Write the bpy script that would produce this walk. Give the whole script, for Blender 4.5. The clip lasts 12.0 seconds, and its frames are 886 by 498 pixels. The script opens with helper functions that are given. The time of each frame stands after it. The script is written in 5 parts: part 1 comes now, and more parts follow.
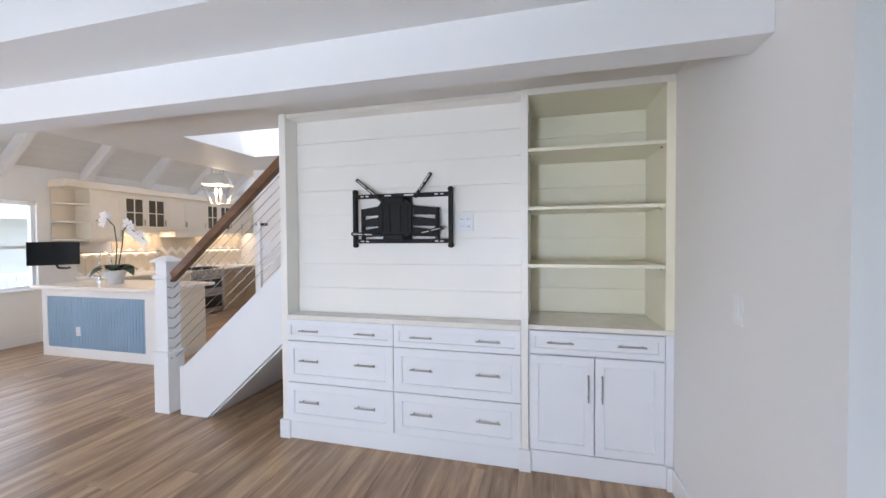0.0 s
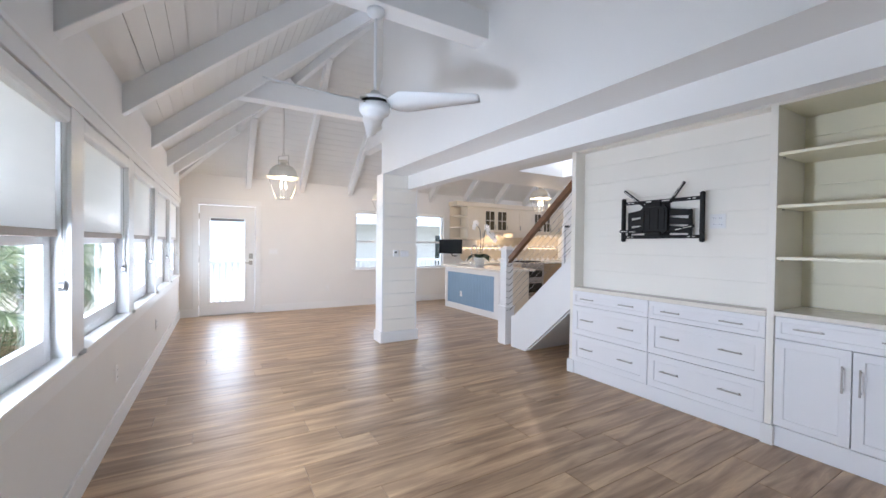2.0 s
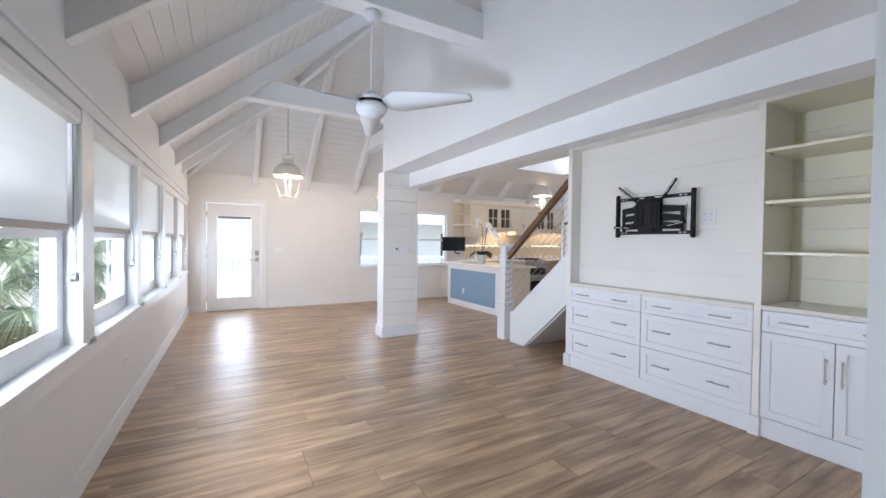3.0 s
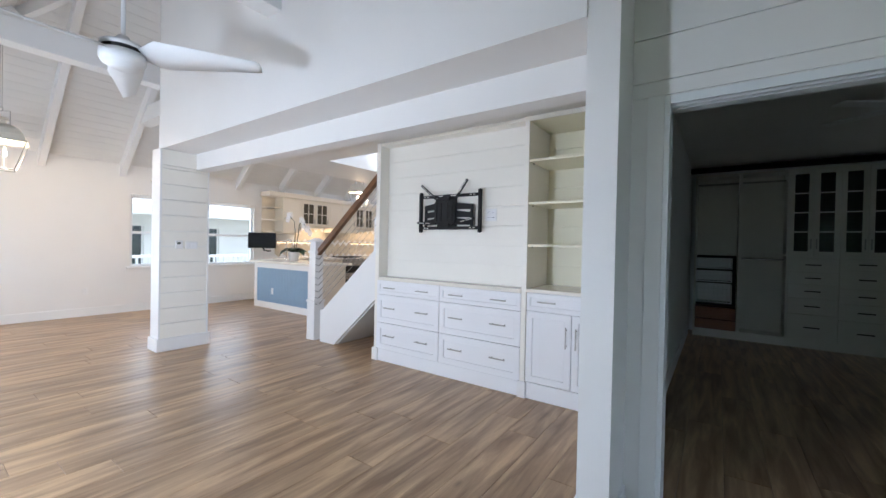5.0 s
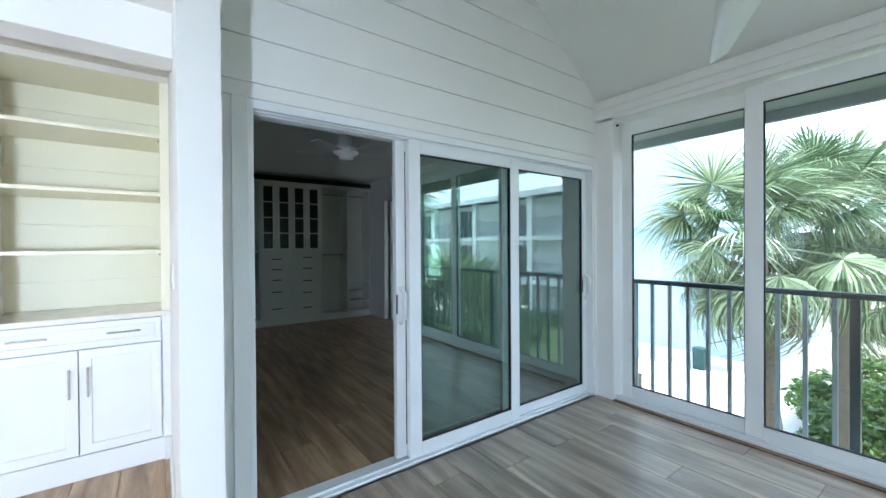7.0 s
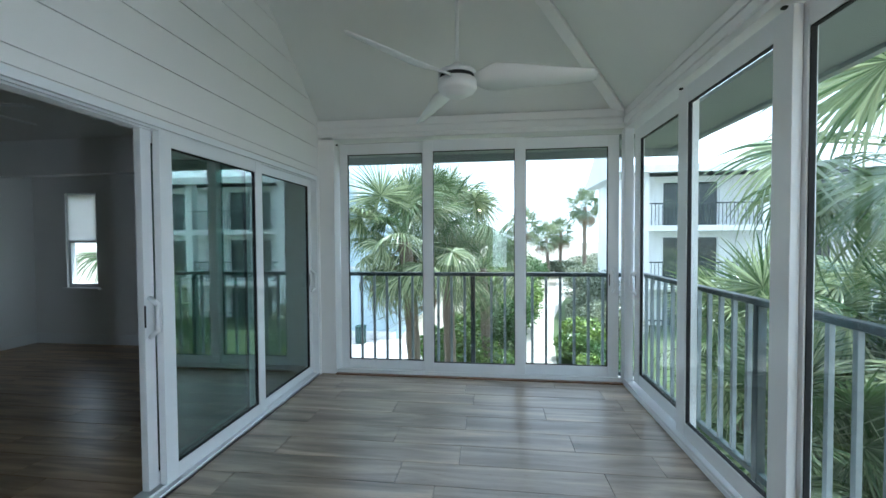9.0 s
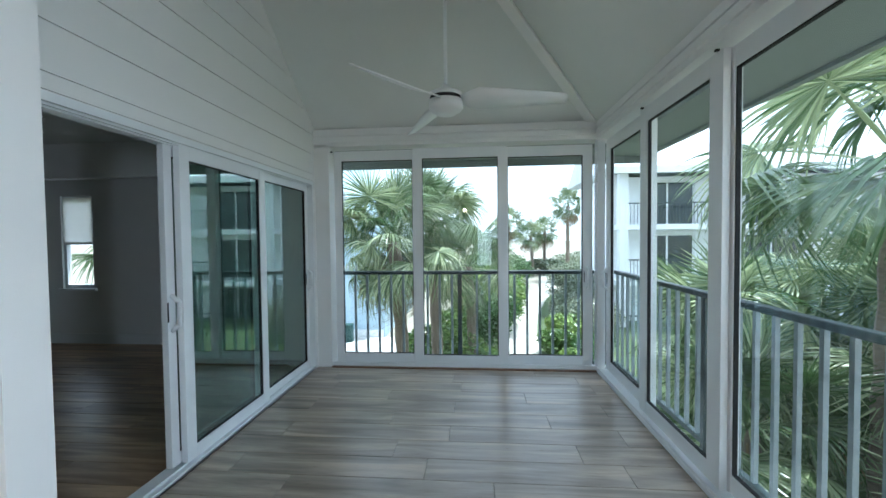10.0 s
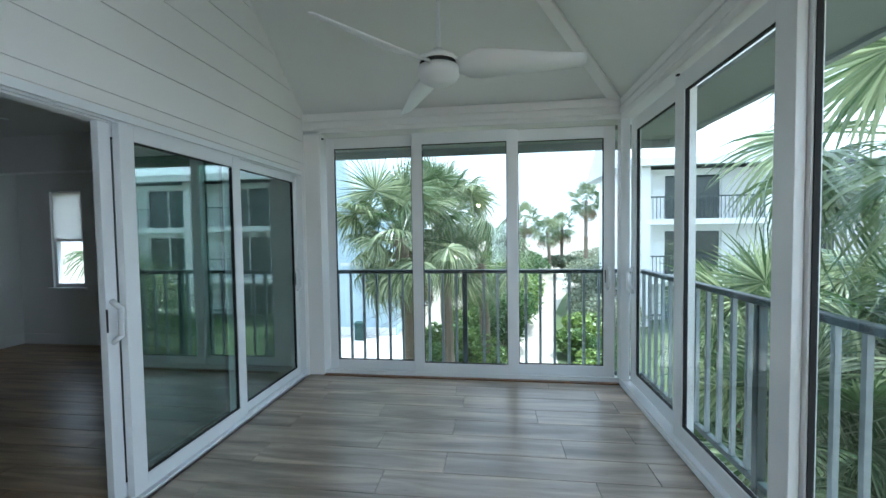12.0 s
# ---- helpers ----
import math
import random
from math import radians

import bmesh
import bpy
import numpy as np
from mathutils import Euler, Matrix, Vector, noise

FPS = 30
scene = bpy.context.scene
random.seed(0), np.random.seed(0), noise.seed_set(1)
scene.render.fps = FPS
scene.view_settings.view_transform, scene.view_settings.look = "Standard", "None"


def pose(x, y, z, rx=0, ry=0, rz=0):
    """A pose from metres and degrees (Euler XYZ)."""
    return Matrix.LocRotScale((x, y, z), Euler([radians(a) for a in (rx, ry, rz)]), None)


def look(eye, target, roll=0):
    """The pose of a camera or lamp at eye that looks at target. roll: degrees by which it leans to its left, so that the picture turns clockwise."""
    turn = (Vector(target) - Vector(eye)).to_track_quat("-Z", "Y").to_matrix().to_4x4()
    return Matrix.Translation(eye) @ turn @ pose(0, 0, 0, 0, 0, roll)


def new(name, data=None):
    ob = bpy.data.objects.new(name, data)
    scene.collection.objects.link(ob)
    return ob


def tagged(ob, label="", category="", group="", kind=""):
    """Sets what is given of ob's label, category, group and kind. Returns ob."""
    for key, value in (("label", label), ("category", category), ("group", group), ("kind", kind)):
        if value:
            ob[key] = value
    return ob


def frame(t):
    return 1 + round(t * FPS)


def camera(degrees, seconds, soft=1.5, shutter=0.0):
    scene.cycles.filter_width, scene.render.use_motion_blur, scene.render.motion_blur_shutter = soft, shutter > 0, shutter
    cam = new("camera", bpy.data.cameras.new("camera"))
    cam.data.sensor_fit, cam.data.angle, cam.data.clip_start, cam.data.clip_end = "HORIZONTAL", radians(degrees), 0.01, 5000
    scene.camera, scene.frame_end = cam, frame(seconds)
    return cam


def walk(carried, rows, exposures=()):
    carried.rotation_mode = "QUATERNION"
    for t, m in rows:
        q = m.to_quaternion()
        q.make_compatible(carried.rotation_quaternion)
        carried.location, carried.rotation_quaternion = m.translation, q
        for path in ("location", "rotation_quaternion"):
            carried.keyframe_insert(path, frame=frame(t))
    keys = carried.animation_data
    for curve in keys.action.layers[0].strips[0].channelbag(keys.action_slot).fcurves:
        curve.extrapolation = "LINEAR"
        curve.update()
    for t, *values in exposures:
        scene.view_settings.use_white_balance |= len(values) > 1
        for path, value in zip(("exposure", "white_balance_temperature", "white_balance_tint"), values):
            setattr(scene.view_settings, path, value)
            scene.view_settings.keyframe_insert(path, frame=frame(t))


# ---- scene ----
cam = camera(97.2, 12.0)
PATH = [
    (0, (0.348, 0.101, 1.494), (-0.157, 2.036, 1.446), -0.4),
    (0.5, (0.676, -0.255, 1.463), (-0.315, 1.482, 1.434), -0.1),
    (1, (0.987, -0.533, 1.445), (-0.456, 0.852, 1.417), -0.0),
    (1.5, (1.229, -0.767, 1.417), (-0.406, 0.386, 1.395), 0.4),
    (2, (1.418, -0.79, 1.4), (-0.301, 0.231, 1.372), 0.7),
    (2.5, (1.537, -0.753, 1.379), (-0.215, 0.21, 1.351), 0.9),
    (2.7, (1.542, -0.753, 1.384), (-0.21, 0.211, 1.351), 0.8),
    (4.3, (1.627, -0.626, 1.294), (0.205, 0.78, 1.277), 1.2),
    (4.5, (1.629, -0.594, 1.294), (0.293, 0.894, 1.278), 1.3),
    (5, (1.596, -0.546, 1.311), (0.446, 1.089, 1.291), 1.2),
    (5.5, (1.548, -0.296, 1.325), (0.546, 1.434, 1.303), 1.0),
    (6, (1.473, -0.2, 1.323), (0.949, 1.73, 1.303), 1.2),
    (6.5, (1.22, -0.369, 1.263), (1.665, 1.581, 1.283), 0.3),
    (7, (1.028, -0.426, 1.347), (2.203, 1.192, 1.333), -0.4),
    (7.5, (0.844, -0.458, 1.338), (2.462, 0.718, 1.326), -1.1),
    (7.7, (0.762, -0.441, 1.355), (2.506, 0.537, 1.332), -1.0),
    (9.3, (0.24, -0.137, 1.4), (2.23, 0.062, 1.351), -0.5),
    (9.5, (0.185, -0.14, 1.397), (2.176, 0.047, 1.349), -0.6),
    (10, (0.015, -0.16, 1.427), (2.007, 0.008, 1.368), -0.6),
    (10.5, (-0.101, -0.177, 1.462), (1.891, -0.017, 1.391), -0.5),
    (11, (-0.114, -0.213, 1.445), (1.879, -0.057, 1.375), -0.5),
    (11.5, (0.098, -0.265, 1.417), (2.091, -0.112, 1.346), -0.7),
    (12, (0.466, -0.259, 1.411), (2.448, -0.008, 1.335), -0.8),
]
EXPOSURES = [(0.0, 0.62, 5530, 15), (2.5, 0.48, 5510, 15), (4.0, 0.54, 5490, 14), (5.5, 0.66, 5480, 12), (6.0, 0.88, 5450, 11), (6.5, 1.15, 5400, 10), (7.0, 1.45, 5300, 7), (7.7, 1.6, 5230, 5), (9.3, 0.66, 5330, 5), (12.0, 0.76, 5330, 5)]
walk(cam, [(t, look(eye, target, roll)) for t, eye, target, roll in PATH], EXPOSURES)

# ---- light ----
world = bpy.data.worlds.new("sky")
scene.world = world
world.use_nodes = True
wn = world.node_tree.nodes
sky = wn.new("ShaderNodeTexSky")
sky.sky_type, sky.sun_disc = "NISHITA", False
sky.sun_elevation, sky.sun_rotation = radians(74), radians(160)
sky.air_density, sky.dust_density = 1.0, 2.5
haze = wn.new("ShaderNodeMix")
haze.data_type = "RGBA"
haze.inputs[0].default_value = 0.65
haze.inputs[7].default_value = (13.0, 13.7, 14.5, 1)
world.node_tree.links.new(sky.outputs[0], haze.inputs[6])
world.node_tree.links.new(haze.outputs[2], wn["Background"].inputs[0])
wn["Background"].inputs[1].default_value = 0.15

sun = new("sun", bpy.data.lights.new("sun", "SUN"))
sun.data.energy, sun.data.angle, sun.data.color = 5.0, radians(1), (1.0, 0.95, 0.88)
sun.matrix_world = look((0, 0, 20), (-1.0, 2.7, 10))


def area(name, m, sx, sy, watts, color=(1, 1, 1)):
    ob = new(name, bpy.data.lights.new(name, "AREA"))
    ob.data.shape, ob.data.size, ob.data.size_y, ob.data.energy, ob.data.color = "RECTANGLE", sx, sy, watts, color
    ob.matrix_world = m
    return ob


# skylight coming in at the openings
SKY = (0.93, 0.97, 1.0)
for k, (shift, aside, wide, watts) in enumerate(((0.36, -0.28, 0.42, 52), (0, -0.42, 0.85, 16), (0, -0.34, 0.85, 12), (0, -0.28, 0.85, 9), (0, -0.22, 0.85, 7))):
    wx, wy = -0.62 - 1.38 * k + shift, -1.66 + 0.022 * (1.8 + 1.38 * k)
    area("window_light", look((wx, wy, 1.14), (wx + aside, wy + 1.0, 1.0)), wide, 0.5, watts, SKY)
area("door_light", look((-7.12, -0.52, 1.05), (0, -0.4, 0.9)), 0.55, 1.5, 10, SKY)
area("west_window_light", look((-7.18, 3.09, 1.45), (0, 3.1, 1.2)), 2.1, 1.2, 8, SKY)
area("stairwell_light", look((-1.6, 3.4, 4.4), (-1.6, 3.4, 0)), 1.6, 0.8, 10, SKY)


# ---- materials ----
def mat(name, color, rough=0.5, metal=0.0, var=0.06, scale=6.0, bump=0.0, bscale=120.0, stretch=(1, 1, 1), dark=None, rnd=0.0, coat=0.0):
    """A painted or natural surface: broad tone variation, fine grain, relief."""
    m = bpy.data.materials.new(name)
    m.use_nodes = True
    nt = m.node_tree
    n, l = nt.nodes, nt.links
    p = n["Principled BSDF"]
    p.inputs["Metallic"].default_value = metal
    p.inputs["Coat Weight"].default_value = coat
    tc = n.new("ShaderNodeTexCoord")
    mp = n.new("ShaderNodeMapping")
    mp.inputs["Scale"].default_value = stretch
    l.new(tc.outputs["Object"], mp.inputs[0])
    t1 = n.new("ShaderNodeTexNoise")
    t1.inputs["Scale"].default_value, t1.inputs["Detail"].default_value = scale, 6
    l.new(mp.outputs[0], t1.inputs["Vector"])
    t2 = n.new("ShaderNodeTexNoise")
    t2.inputs["Scale"].default_value, t2.inputs["Detail"].default_value = bscale, 3
    l.new(mp.outputs[0], t2.inputs["Vector"])
    mix = n.new("ShaderNodeMix")
    mix.data_type = "RGBA"
    d = dark or tuple(c * (1 - 2 * var) for c in color)
    mix.inputs[6].default_value = (*d, 1)
    mix.inputs[7].default_value = (*color, 1)
    rmp = n.new("ShaderNodeMapRange")
    rmp.inputs[1].default_value, rmp.inputs[2].default_value = 0.3, 0.65
    l.new(t1.outputs[0], rmp.inputs[0])
    l.new(rmp.outputs[0], mix.inputs[0])
    out = mix.outputs[2]
    if rnd:
        oi = n.new("ShaderNodeObjectInfo")
        gi = n.new("ShaderNodeNewGeometry")
        ad = n.new("ShaderNodeMath")
        ad.operation = "ADD"
        l.new(oi.outputs["Random"], ad.inputs[0])
        l.new(gi.outputs["Random Per Island"], ad.inputs[1])
        fr = n.new("ShaderNodeMath")
        fr.operation = "FRACT"
        l.new(ad.outputs[0], fr.inputs[0])
        mr = n.new("ShaderNodeMapRange")
        mr.inputs[3].default_value, mr.inputs[4].default_value = 1 - rnd, 1 + rnd
        l.new(fr.outputs[0], mr.inputs[0])
        hs = n.new("ShaderNodeHueSaturation")
        l.new(mr.outputs[0], hs.inputs["Value"])
        l.new(out, hs.inputs["Color"])
        out = hs.outputs[0]
    l.new(out, p.inputs["Base Color"])
    rr = n.new("ShaderNodeMapRange")
    rr.inputs[3].default_value, rr.inputs[4].default_value = max(0.02, rough - 0.06), min(1, rough + 0.06)
    l.new(t1.outputs[0], rr.inputs[0])
    l.new(rr.outputs[0], p.inputs["Roughness"])
    if bump:
        b = n.new("ShaderNodeBump")
        b.inputs["Strength"].default_value, b.inputs["Distance"].default_value = bump, 0.002
        l.new(t2.outputs[0], b.inputs["Height"])
        l.new(b.outputs[0], p.inputs["Normal"])
    return m


def glow(name, color, strength):
    m = bpy.data.materials.new(name)
    m.use_nodes = True
    p = m.node_tree.nodes["Principled BSDF"]
    p.inputs["Base Color"].default_value = (*color, 1)
    p.inputs["Emission Color"].default_value = (*color, 1)
    p.inputs["Emission Strength"].default_value = strength
    return m


def glass(name, tint=(1, 1, 1), gloss=1.0):
    """A thin pane: clear, with a real reflection at its surface."""
    m = bpy.data.materials.new(name)
    m.use_nodes = True
    n, l = m.node_tree.nodes, m.node_tree.links
    n.remove(n["Principled BSDF"])
    tr, gl, mx, fr = n.new("ShaderNodeBsdfTransparent"), n.new("ShaderNodeBsdfGlossy"), n.new("ShaderNodeMixShader"), n.new("ShaderNodeLayerWeight")
    tr.inputs[0].default_value = (*tint, 1)
    gl.inputs["Roughness"].default_value = 0.0
    gl.inputs[0].default_value = (0.95, 1.0, 0.98, 1)
    fr.inputs[0].default_value = 0.5
    pw = n.new("ShaderNodeMath")
    pw.operation = "POWER"
    pw.inputs[1].default_value = 5.0
    l.new(fr.outputs["Facing"], pw.inputs[0])
    ml = n.new("ShaderNodeMath")
    ml.operation = "MULTIPLY_ADD"
    ml.inputs[1].default_value = 0.28
    ml.inputs[2].default_value = 0.025 * gloss
    l.new(pw.outputs[0], ml.inputs[0])
    l.new(ml.outputs[0], mx.inputs[0])
    l.new(tr.outputs[0], mx.inputs[1])
    l.new(gl.outputs[0], mx.inputs[2])
    l.new(mx.outputs[0], n["Material Output"].inputs[0])
    return m


def wood(name, light, dark, rough=0.4, ring=26.0, along="Y", rnd=0.1, grey=None, gloss=0.5):
    """Boards with long streaks, knots and a tone of their own for each board."""
    m = bpy.data.materials.new(name)
    m.use_nodes = True
    n, l = m.node_tree.nodes, m.node_tree.links
    p = n["Principled BSDF"]
    tc, gi, oi = n.new("ShaderNodeTexCoord"), n.new("ShaderNodeNewGeometry"), n.new("ShaderNodeObjectInfo")
    ad = n.new("ShaderNodeMath")
    ad.operation = "ADD"
    l.new(oi.outputs["Random"], ad.inputs[0])
    l.new(gi.outputs["Random Per Island"], ad.inputs[1])
    fr = n.new("ShaderNodeMath")
    fr.operation = "FRACT"
    l.new(ad.outputs[0], fr.inputs[0])
    off = n.new("ShaderNodeVectorMath")
    off.operation = "SCALE"
    cx = n.new("ShaderNodeCombineXYZ")
    for k in range(3):
        l.new(fr.outputs[0], cx.inputs[k])
    l.new(cx.outputs[0], off.inputs[0])
    off.inputs["Scale"].default_value = 37.0
    sm = n.new("ShaderNodeVectorMath")
    sm.operation = "ADD"
    l.new(gi.outputs["Position"], sm.inputs[0])
    l.new(off.outputs[0], sm.inputs[1])
    mp = n.new("ShaderNodeMapping")
    mp.inputs["Scale"].default_value = {"X": (0.09, 1, 1), "Y": (1, 0.09, 1), "Z": (1, 1, 0.09)}[along]
    l.new(sm.outputs[0], mp.inputs[0])
    t1 = n.new("ShaderNodeTexNoise")
    t1.inputs["Scale"].default_value, t1.inputs["Detail"].default_value, t1.inputs["Distortion"].default_value = ring * 0.45, 5, 0.6
    l.new(mp.outputs[0], t1.inputs["Vector"])
    t2 = n.new("ShaderNodeTexNoise")
    t2.inputs["Scale"].default_value, t2.inputs["Detail"].default_value = ring * 5, 4
    l.new(mp.outputs[0], t2.inputs["Vector"])
    ramp = n.new("ShaderNodeValToRGB")
    e = ramp.color_ramp.elements
    e[0].position, e[0].color = 0.30, (*dark, 1)
    e[1].position, e[1].color = 0.68, (*light, 1)
    if grey:
        g = ramp.color_ramp.elements.new(0.5)
        g.color = (*grey, 1)
    l.new(t1.outputs[0], ramp.inputs[0])
    kv = n.new("ShaderNodeTexVoronoi")
    kv.inputs["Scale"].default_value = 2.2
    kmp = n.new("ShaderNodeMapping")
    kmp.inputs["Scale"].default_value = {"X": (0.5, 1, 1), "Y": (1, 0.5, 1), "Z": (1, 1, 0.5)}[along]
    l.new(sm.outputs[0], kmp.inputs[0])
    l.new(kmp.outputs[0], kv.inputs["Vector"])
    kr = n.new("ShaderNodeMapRange")
    kr.inputs[1].default_value, kr.inputs[2].default_value, kr.inputs[3].default_value, kr.inputs[4].default_value = 0.015, 0.06, 0.55, 1.0
    l.new(kv.outputs["Distance"], kr.inputs[0])
    hs = n.new("ShaderNodeHueSaturation")
    mr = n.new("ShaderNodeMapRange")
    mr.inputs[3].default_value, mr.inputs[4].default_value = 1 - rnd, 1 + rnd
    l.new(fr.outputs[0], mr.inputs[0])
    m2 = n.new("ShaderNodeMath")
    m2.operation = "MULTIPLY"
    l.new(mr.outputs[0], m2.inputs[0])
    g2 = n.new("ShaderNodeMapRange")
    g2.inputs[3].default_value, g2.inputs[4].default_value = 0.8, 1.2
    l.new(t2.outputs[0], g2.inputs[0])
    m3 = n.new("ShaderNodeMath")
    m3.operation = "MULTIPLY"
    l.new(g2.outputs[0], m3.inputs[0])
    l.new(kr.outputs[0], m3.inputs[1])
    l.new(m3.outputs[0], m2.inputs[1])
    l.new(m2.outputs[0], hs.inputs["Value"])
    l.new(ramp.outputs[0], hs.inputs["Color"])
    l.new(hs.outputs[0], p.inputs["Base Color"])
    rr = n.new("ShaderNodeMapRange")
    rr.inputs[3].default_value, rr.inputs[4].default_value = rough - 0.08, rough + 0.1
    l.new(t2.outputs[0], rr.inputs[0])
    l.new(rr.outputs[0], p.inputs["Roughness"])
    p.inputs["Specular IOR Level"].default_value = gloss
    b = n.new("ShaderNodeBump")
    b.inputs["Strength"].default_value, b.inputs["Distance"].default_value = 0.25, 0.001
    l.new(t2.outputs[0], b.inputs["Height"])
    l.new(b.outputs[0], p.inputs["Normal"])
    return m


WALL = mat("wall_paint", (0.82, 0.81, 0.79), 0.6, var=0.015, scale=1.5, bump=0.15, bscale=260)
TRIM = mat("trim_paint", (0.84, 0.84, 0.83), 0.35, var=0.012, scale=3, bump=0.05)
SHIP = mat("shiplap_paint", (0.89, 0.86, 0.785), 0.4, var=0.015, scale=2, bump=0.06)
CEIL = mat("ceiling_paint", (0.80, 0.79, 0.76), 0.6, var=0.02, scale=2, bump=0.1, bscale=200)
PORCHC = mat("porch_ceiling_paint", (0.74, 0.76, 0.74), 0.6, var=0.02, scale=2, bump=0.1, bscale=200)
CAB = mat("cabinet_paint", (0.86, 0.86, 0.87), 0.32, var=0.01, scale=3, bump=0.03)
COUNTER = mat("quartz_top", (0.87, 0.83, 0.75), 0.2, var=0.03, scale=14)
CREAM = mat("cream_cabinet_paint", (0.76, 0.69, 0.57), 0.4, var=0.015, scale=3, bump=0.03)
NICKEL = mat("brushed_nickel", (0.45, 0.43, 0.40), 0.3, 1.0, var=0.05, scale=40)
CHROME = mat("chrome", (0.7, 0.7, 0.7), 0.12, 1.0, var=0.02)
BLACK = mat("black_steel", (0.006, 0.006, 0.0065), 0.72, 0.0, var=0.1, scale=20, bump=0.05)
SUBF = mat("joint_filler", (0.11, 0.085, 0.065), 0.9, var=0.05)
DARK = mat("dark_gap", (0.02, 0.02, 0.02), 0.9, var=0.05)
ALU = mat("white_aluminium", (0.80, 0.82, 0.83), 0.35, var=0.015, scale=4)
RAILM = mat("dark_green_rail_paint", (0.018, 0.035, 0.038), 0.4, var=0.1, scale=15, bump=0.1)
BALU = mat("baluster_paint", (0.24, 0.28, 0.29), 0.4, var=0.1, scale=15, bump=0.05)
OAK = wood("living_floor_oak", (0.53, 0.365, 0.212), (0.205, 0.125, 0.068), 0.33, 34, "Y", 0.08, (0.36, 0.24, 0.142))
TILE = wood("porch_plank_tile", (0.47, 0.38, 0.295), (0.165, 0.138, 0.108), 0.30, 26, "Y", 0.11, (0.31, 0.255, 0.20))
RAILWOOD = wood("stained_handrail", (0.20, 0.095, 0.04), (0.11, 0.05, 0.02), 0.3, 30, "X", 0.05)
BLUE = mat("blue_panel_paint", (0.27, 0.40, 0.55), 0.45, var=0.03, scale=4, bump=0.05)
SHADE = mat("woven_shade", (0.84, 0.81, 0.77), 0.8, var=0.03, scale=3, bump=0.3, bscale=60, stretch=(0.2, 0.2, 4))
sn, sl2 = SHADE.node_tree.nodes, SHADE.node_tree.links
strl, smx = sn.new("ShaderNodeBsdfTranslucent"), sn.new("ShaderNodeMixShader")
strl.inputs[0].default_value = (0.96, 0.94, 0.91, 1)
smx.inputs[0].default_value = 0.62
sl2.new(sn["Principled BSDF"].outputs[0], smx.inputs[1])
sl2.new(strl.outputs[0], smx.inputs[2])
sl2.new(smx.outputs[0], sn["Material Output"].inputs[0])
PANE = glass("window_glass", (0.97, 0.99, 0.98))
TINT = glass("tinted_glass", (0.66, 0.78, 0.74), 6.5)
STEEL = mat("stainless_steel", (0.5, 0.5, 0.5), 0.25, 1.0, var=0.05, scale=30, stretch=(1, 1, 0.1))
HOODM = mat("cream_enamel", (0.72, 0.68, 0.58), 0.4, var=0.03, scale=8)
BULB = glow("warm_bulb", (1.0, 0.82, 0.58), 6.0)
LED = glow("warm_led_strip", (1.0, 0.72, 0.40), 2.5)
TILEB = mat("backsplash_tile", (0.70, 0.62, 0.48), 0.2, var=0.06, scale=5)


# ---- building helpers ----
def thing(name, label, category, m=None, group="", kind=""):
    ob = new(name)
    ob.empty_display_size = 0.1
    if m is not None:
        ob.matrix_world = m
    return tagged(ob, label, category, group, kind)


def part(name, bm, material, parent=None, label="", smooth=False):
    me = bpy.data.meshes.new(name)
    bm.normal_update()
    bm.to_mesh(me)
    bm.free()
    if smooth:
        for f in me.polygons:
            f.use_smooth = True
    me.materials.append(material)
    ob = new(name, me)
    if parent is not None:
        ob.parent = parent
    if label:
        ob["label"] = label
    return ob


def structure(name, bm, material, label="", category=""):
    return tagged(part(name, bm, material), label, category, "", "structure")


def box(bm, x0, x1, y0, y1, z0, z1, bev=0.0):
    x0, x1, y0, y1, z0, z1 = min(x0, x1), max(x0, x1), min(y0, y1), max(y0, y1), min(z0, z1), max(z0, z1)
    m = Matrix.LocRotScale(((x0 + x1) / 2, (y0 + y1) / 2, (z0 + z1) / 2), None, (x1 - x0, y1 - y0, z1 - z0))
    r = bmesh.ops.create_cube(bm, size=1, matrix=m)
    if bev:
        es = list({e for v in r["verts"] for e in v.link_edges})
        bmesh.ops.bevel(bm, geom=es, offset=bev, segments=2, affect="EDGES", profile=0.5)
    return bm


def boxes(*bs, bev=0.0):
    bm = bmesh.new()
    for b in bs:
        box(bm, *b, bev=bev)
    return bm


def rod(bm, a, b, r, seg=10, r2=None):
    a, b = Vector(a), Vector(b)
    d = b - a
    m = Matrix.Translation((a + b) / 2) @ d.to_track_quat("Z", "Y").to_matrix().to_4x4()
    bmesh.ops.create_cone(bm, cap_ends=True, segments=seg, radius1=r, radius2=r if r2 is None else r2, depth=d.length, matrix=m)
    return bm


def rods(pts, r, seg=8):
    bm = bmesh.new()
    for a, b in zip(pts, pts[1:]):
        rod(bm, a, b, r, seg)
    for q in pts[1:-1]:
        bmesh.ops.create_uvsphere(bm, u_segments=seg, v_segments=6, radius=r, matrix=Matrix.Translation(q))
    return bm


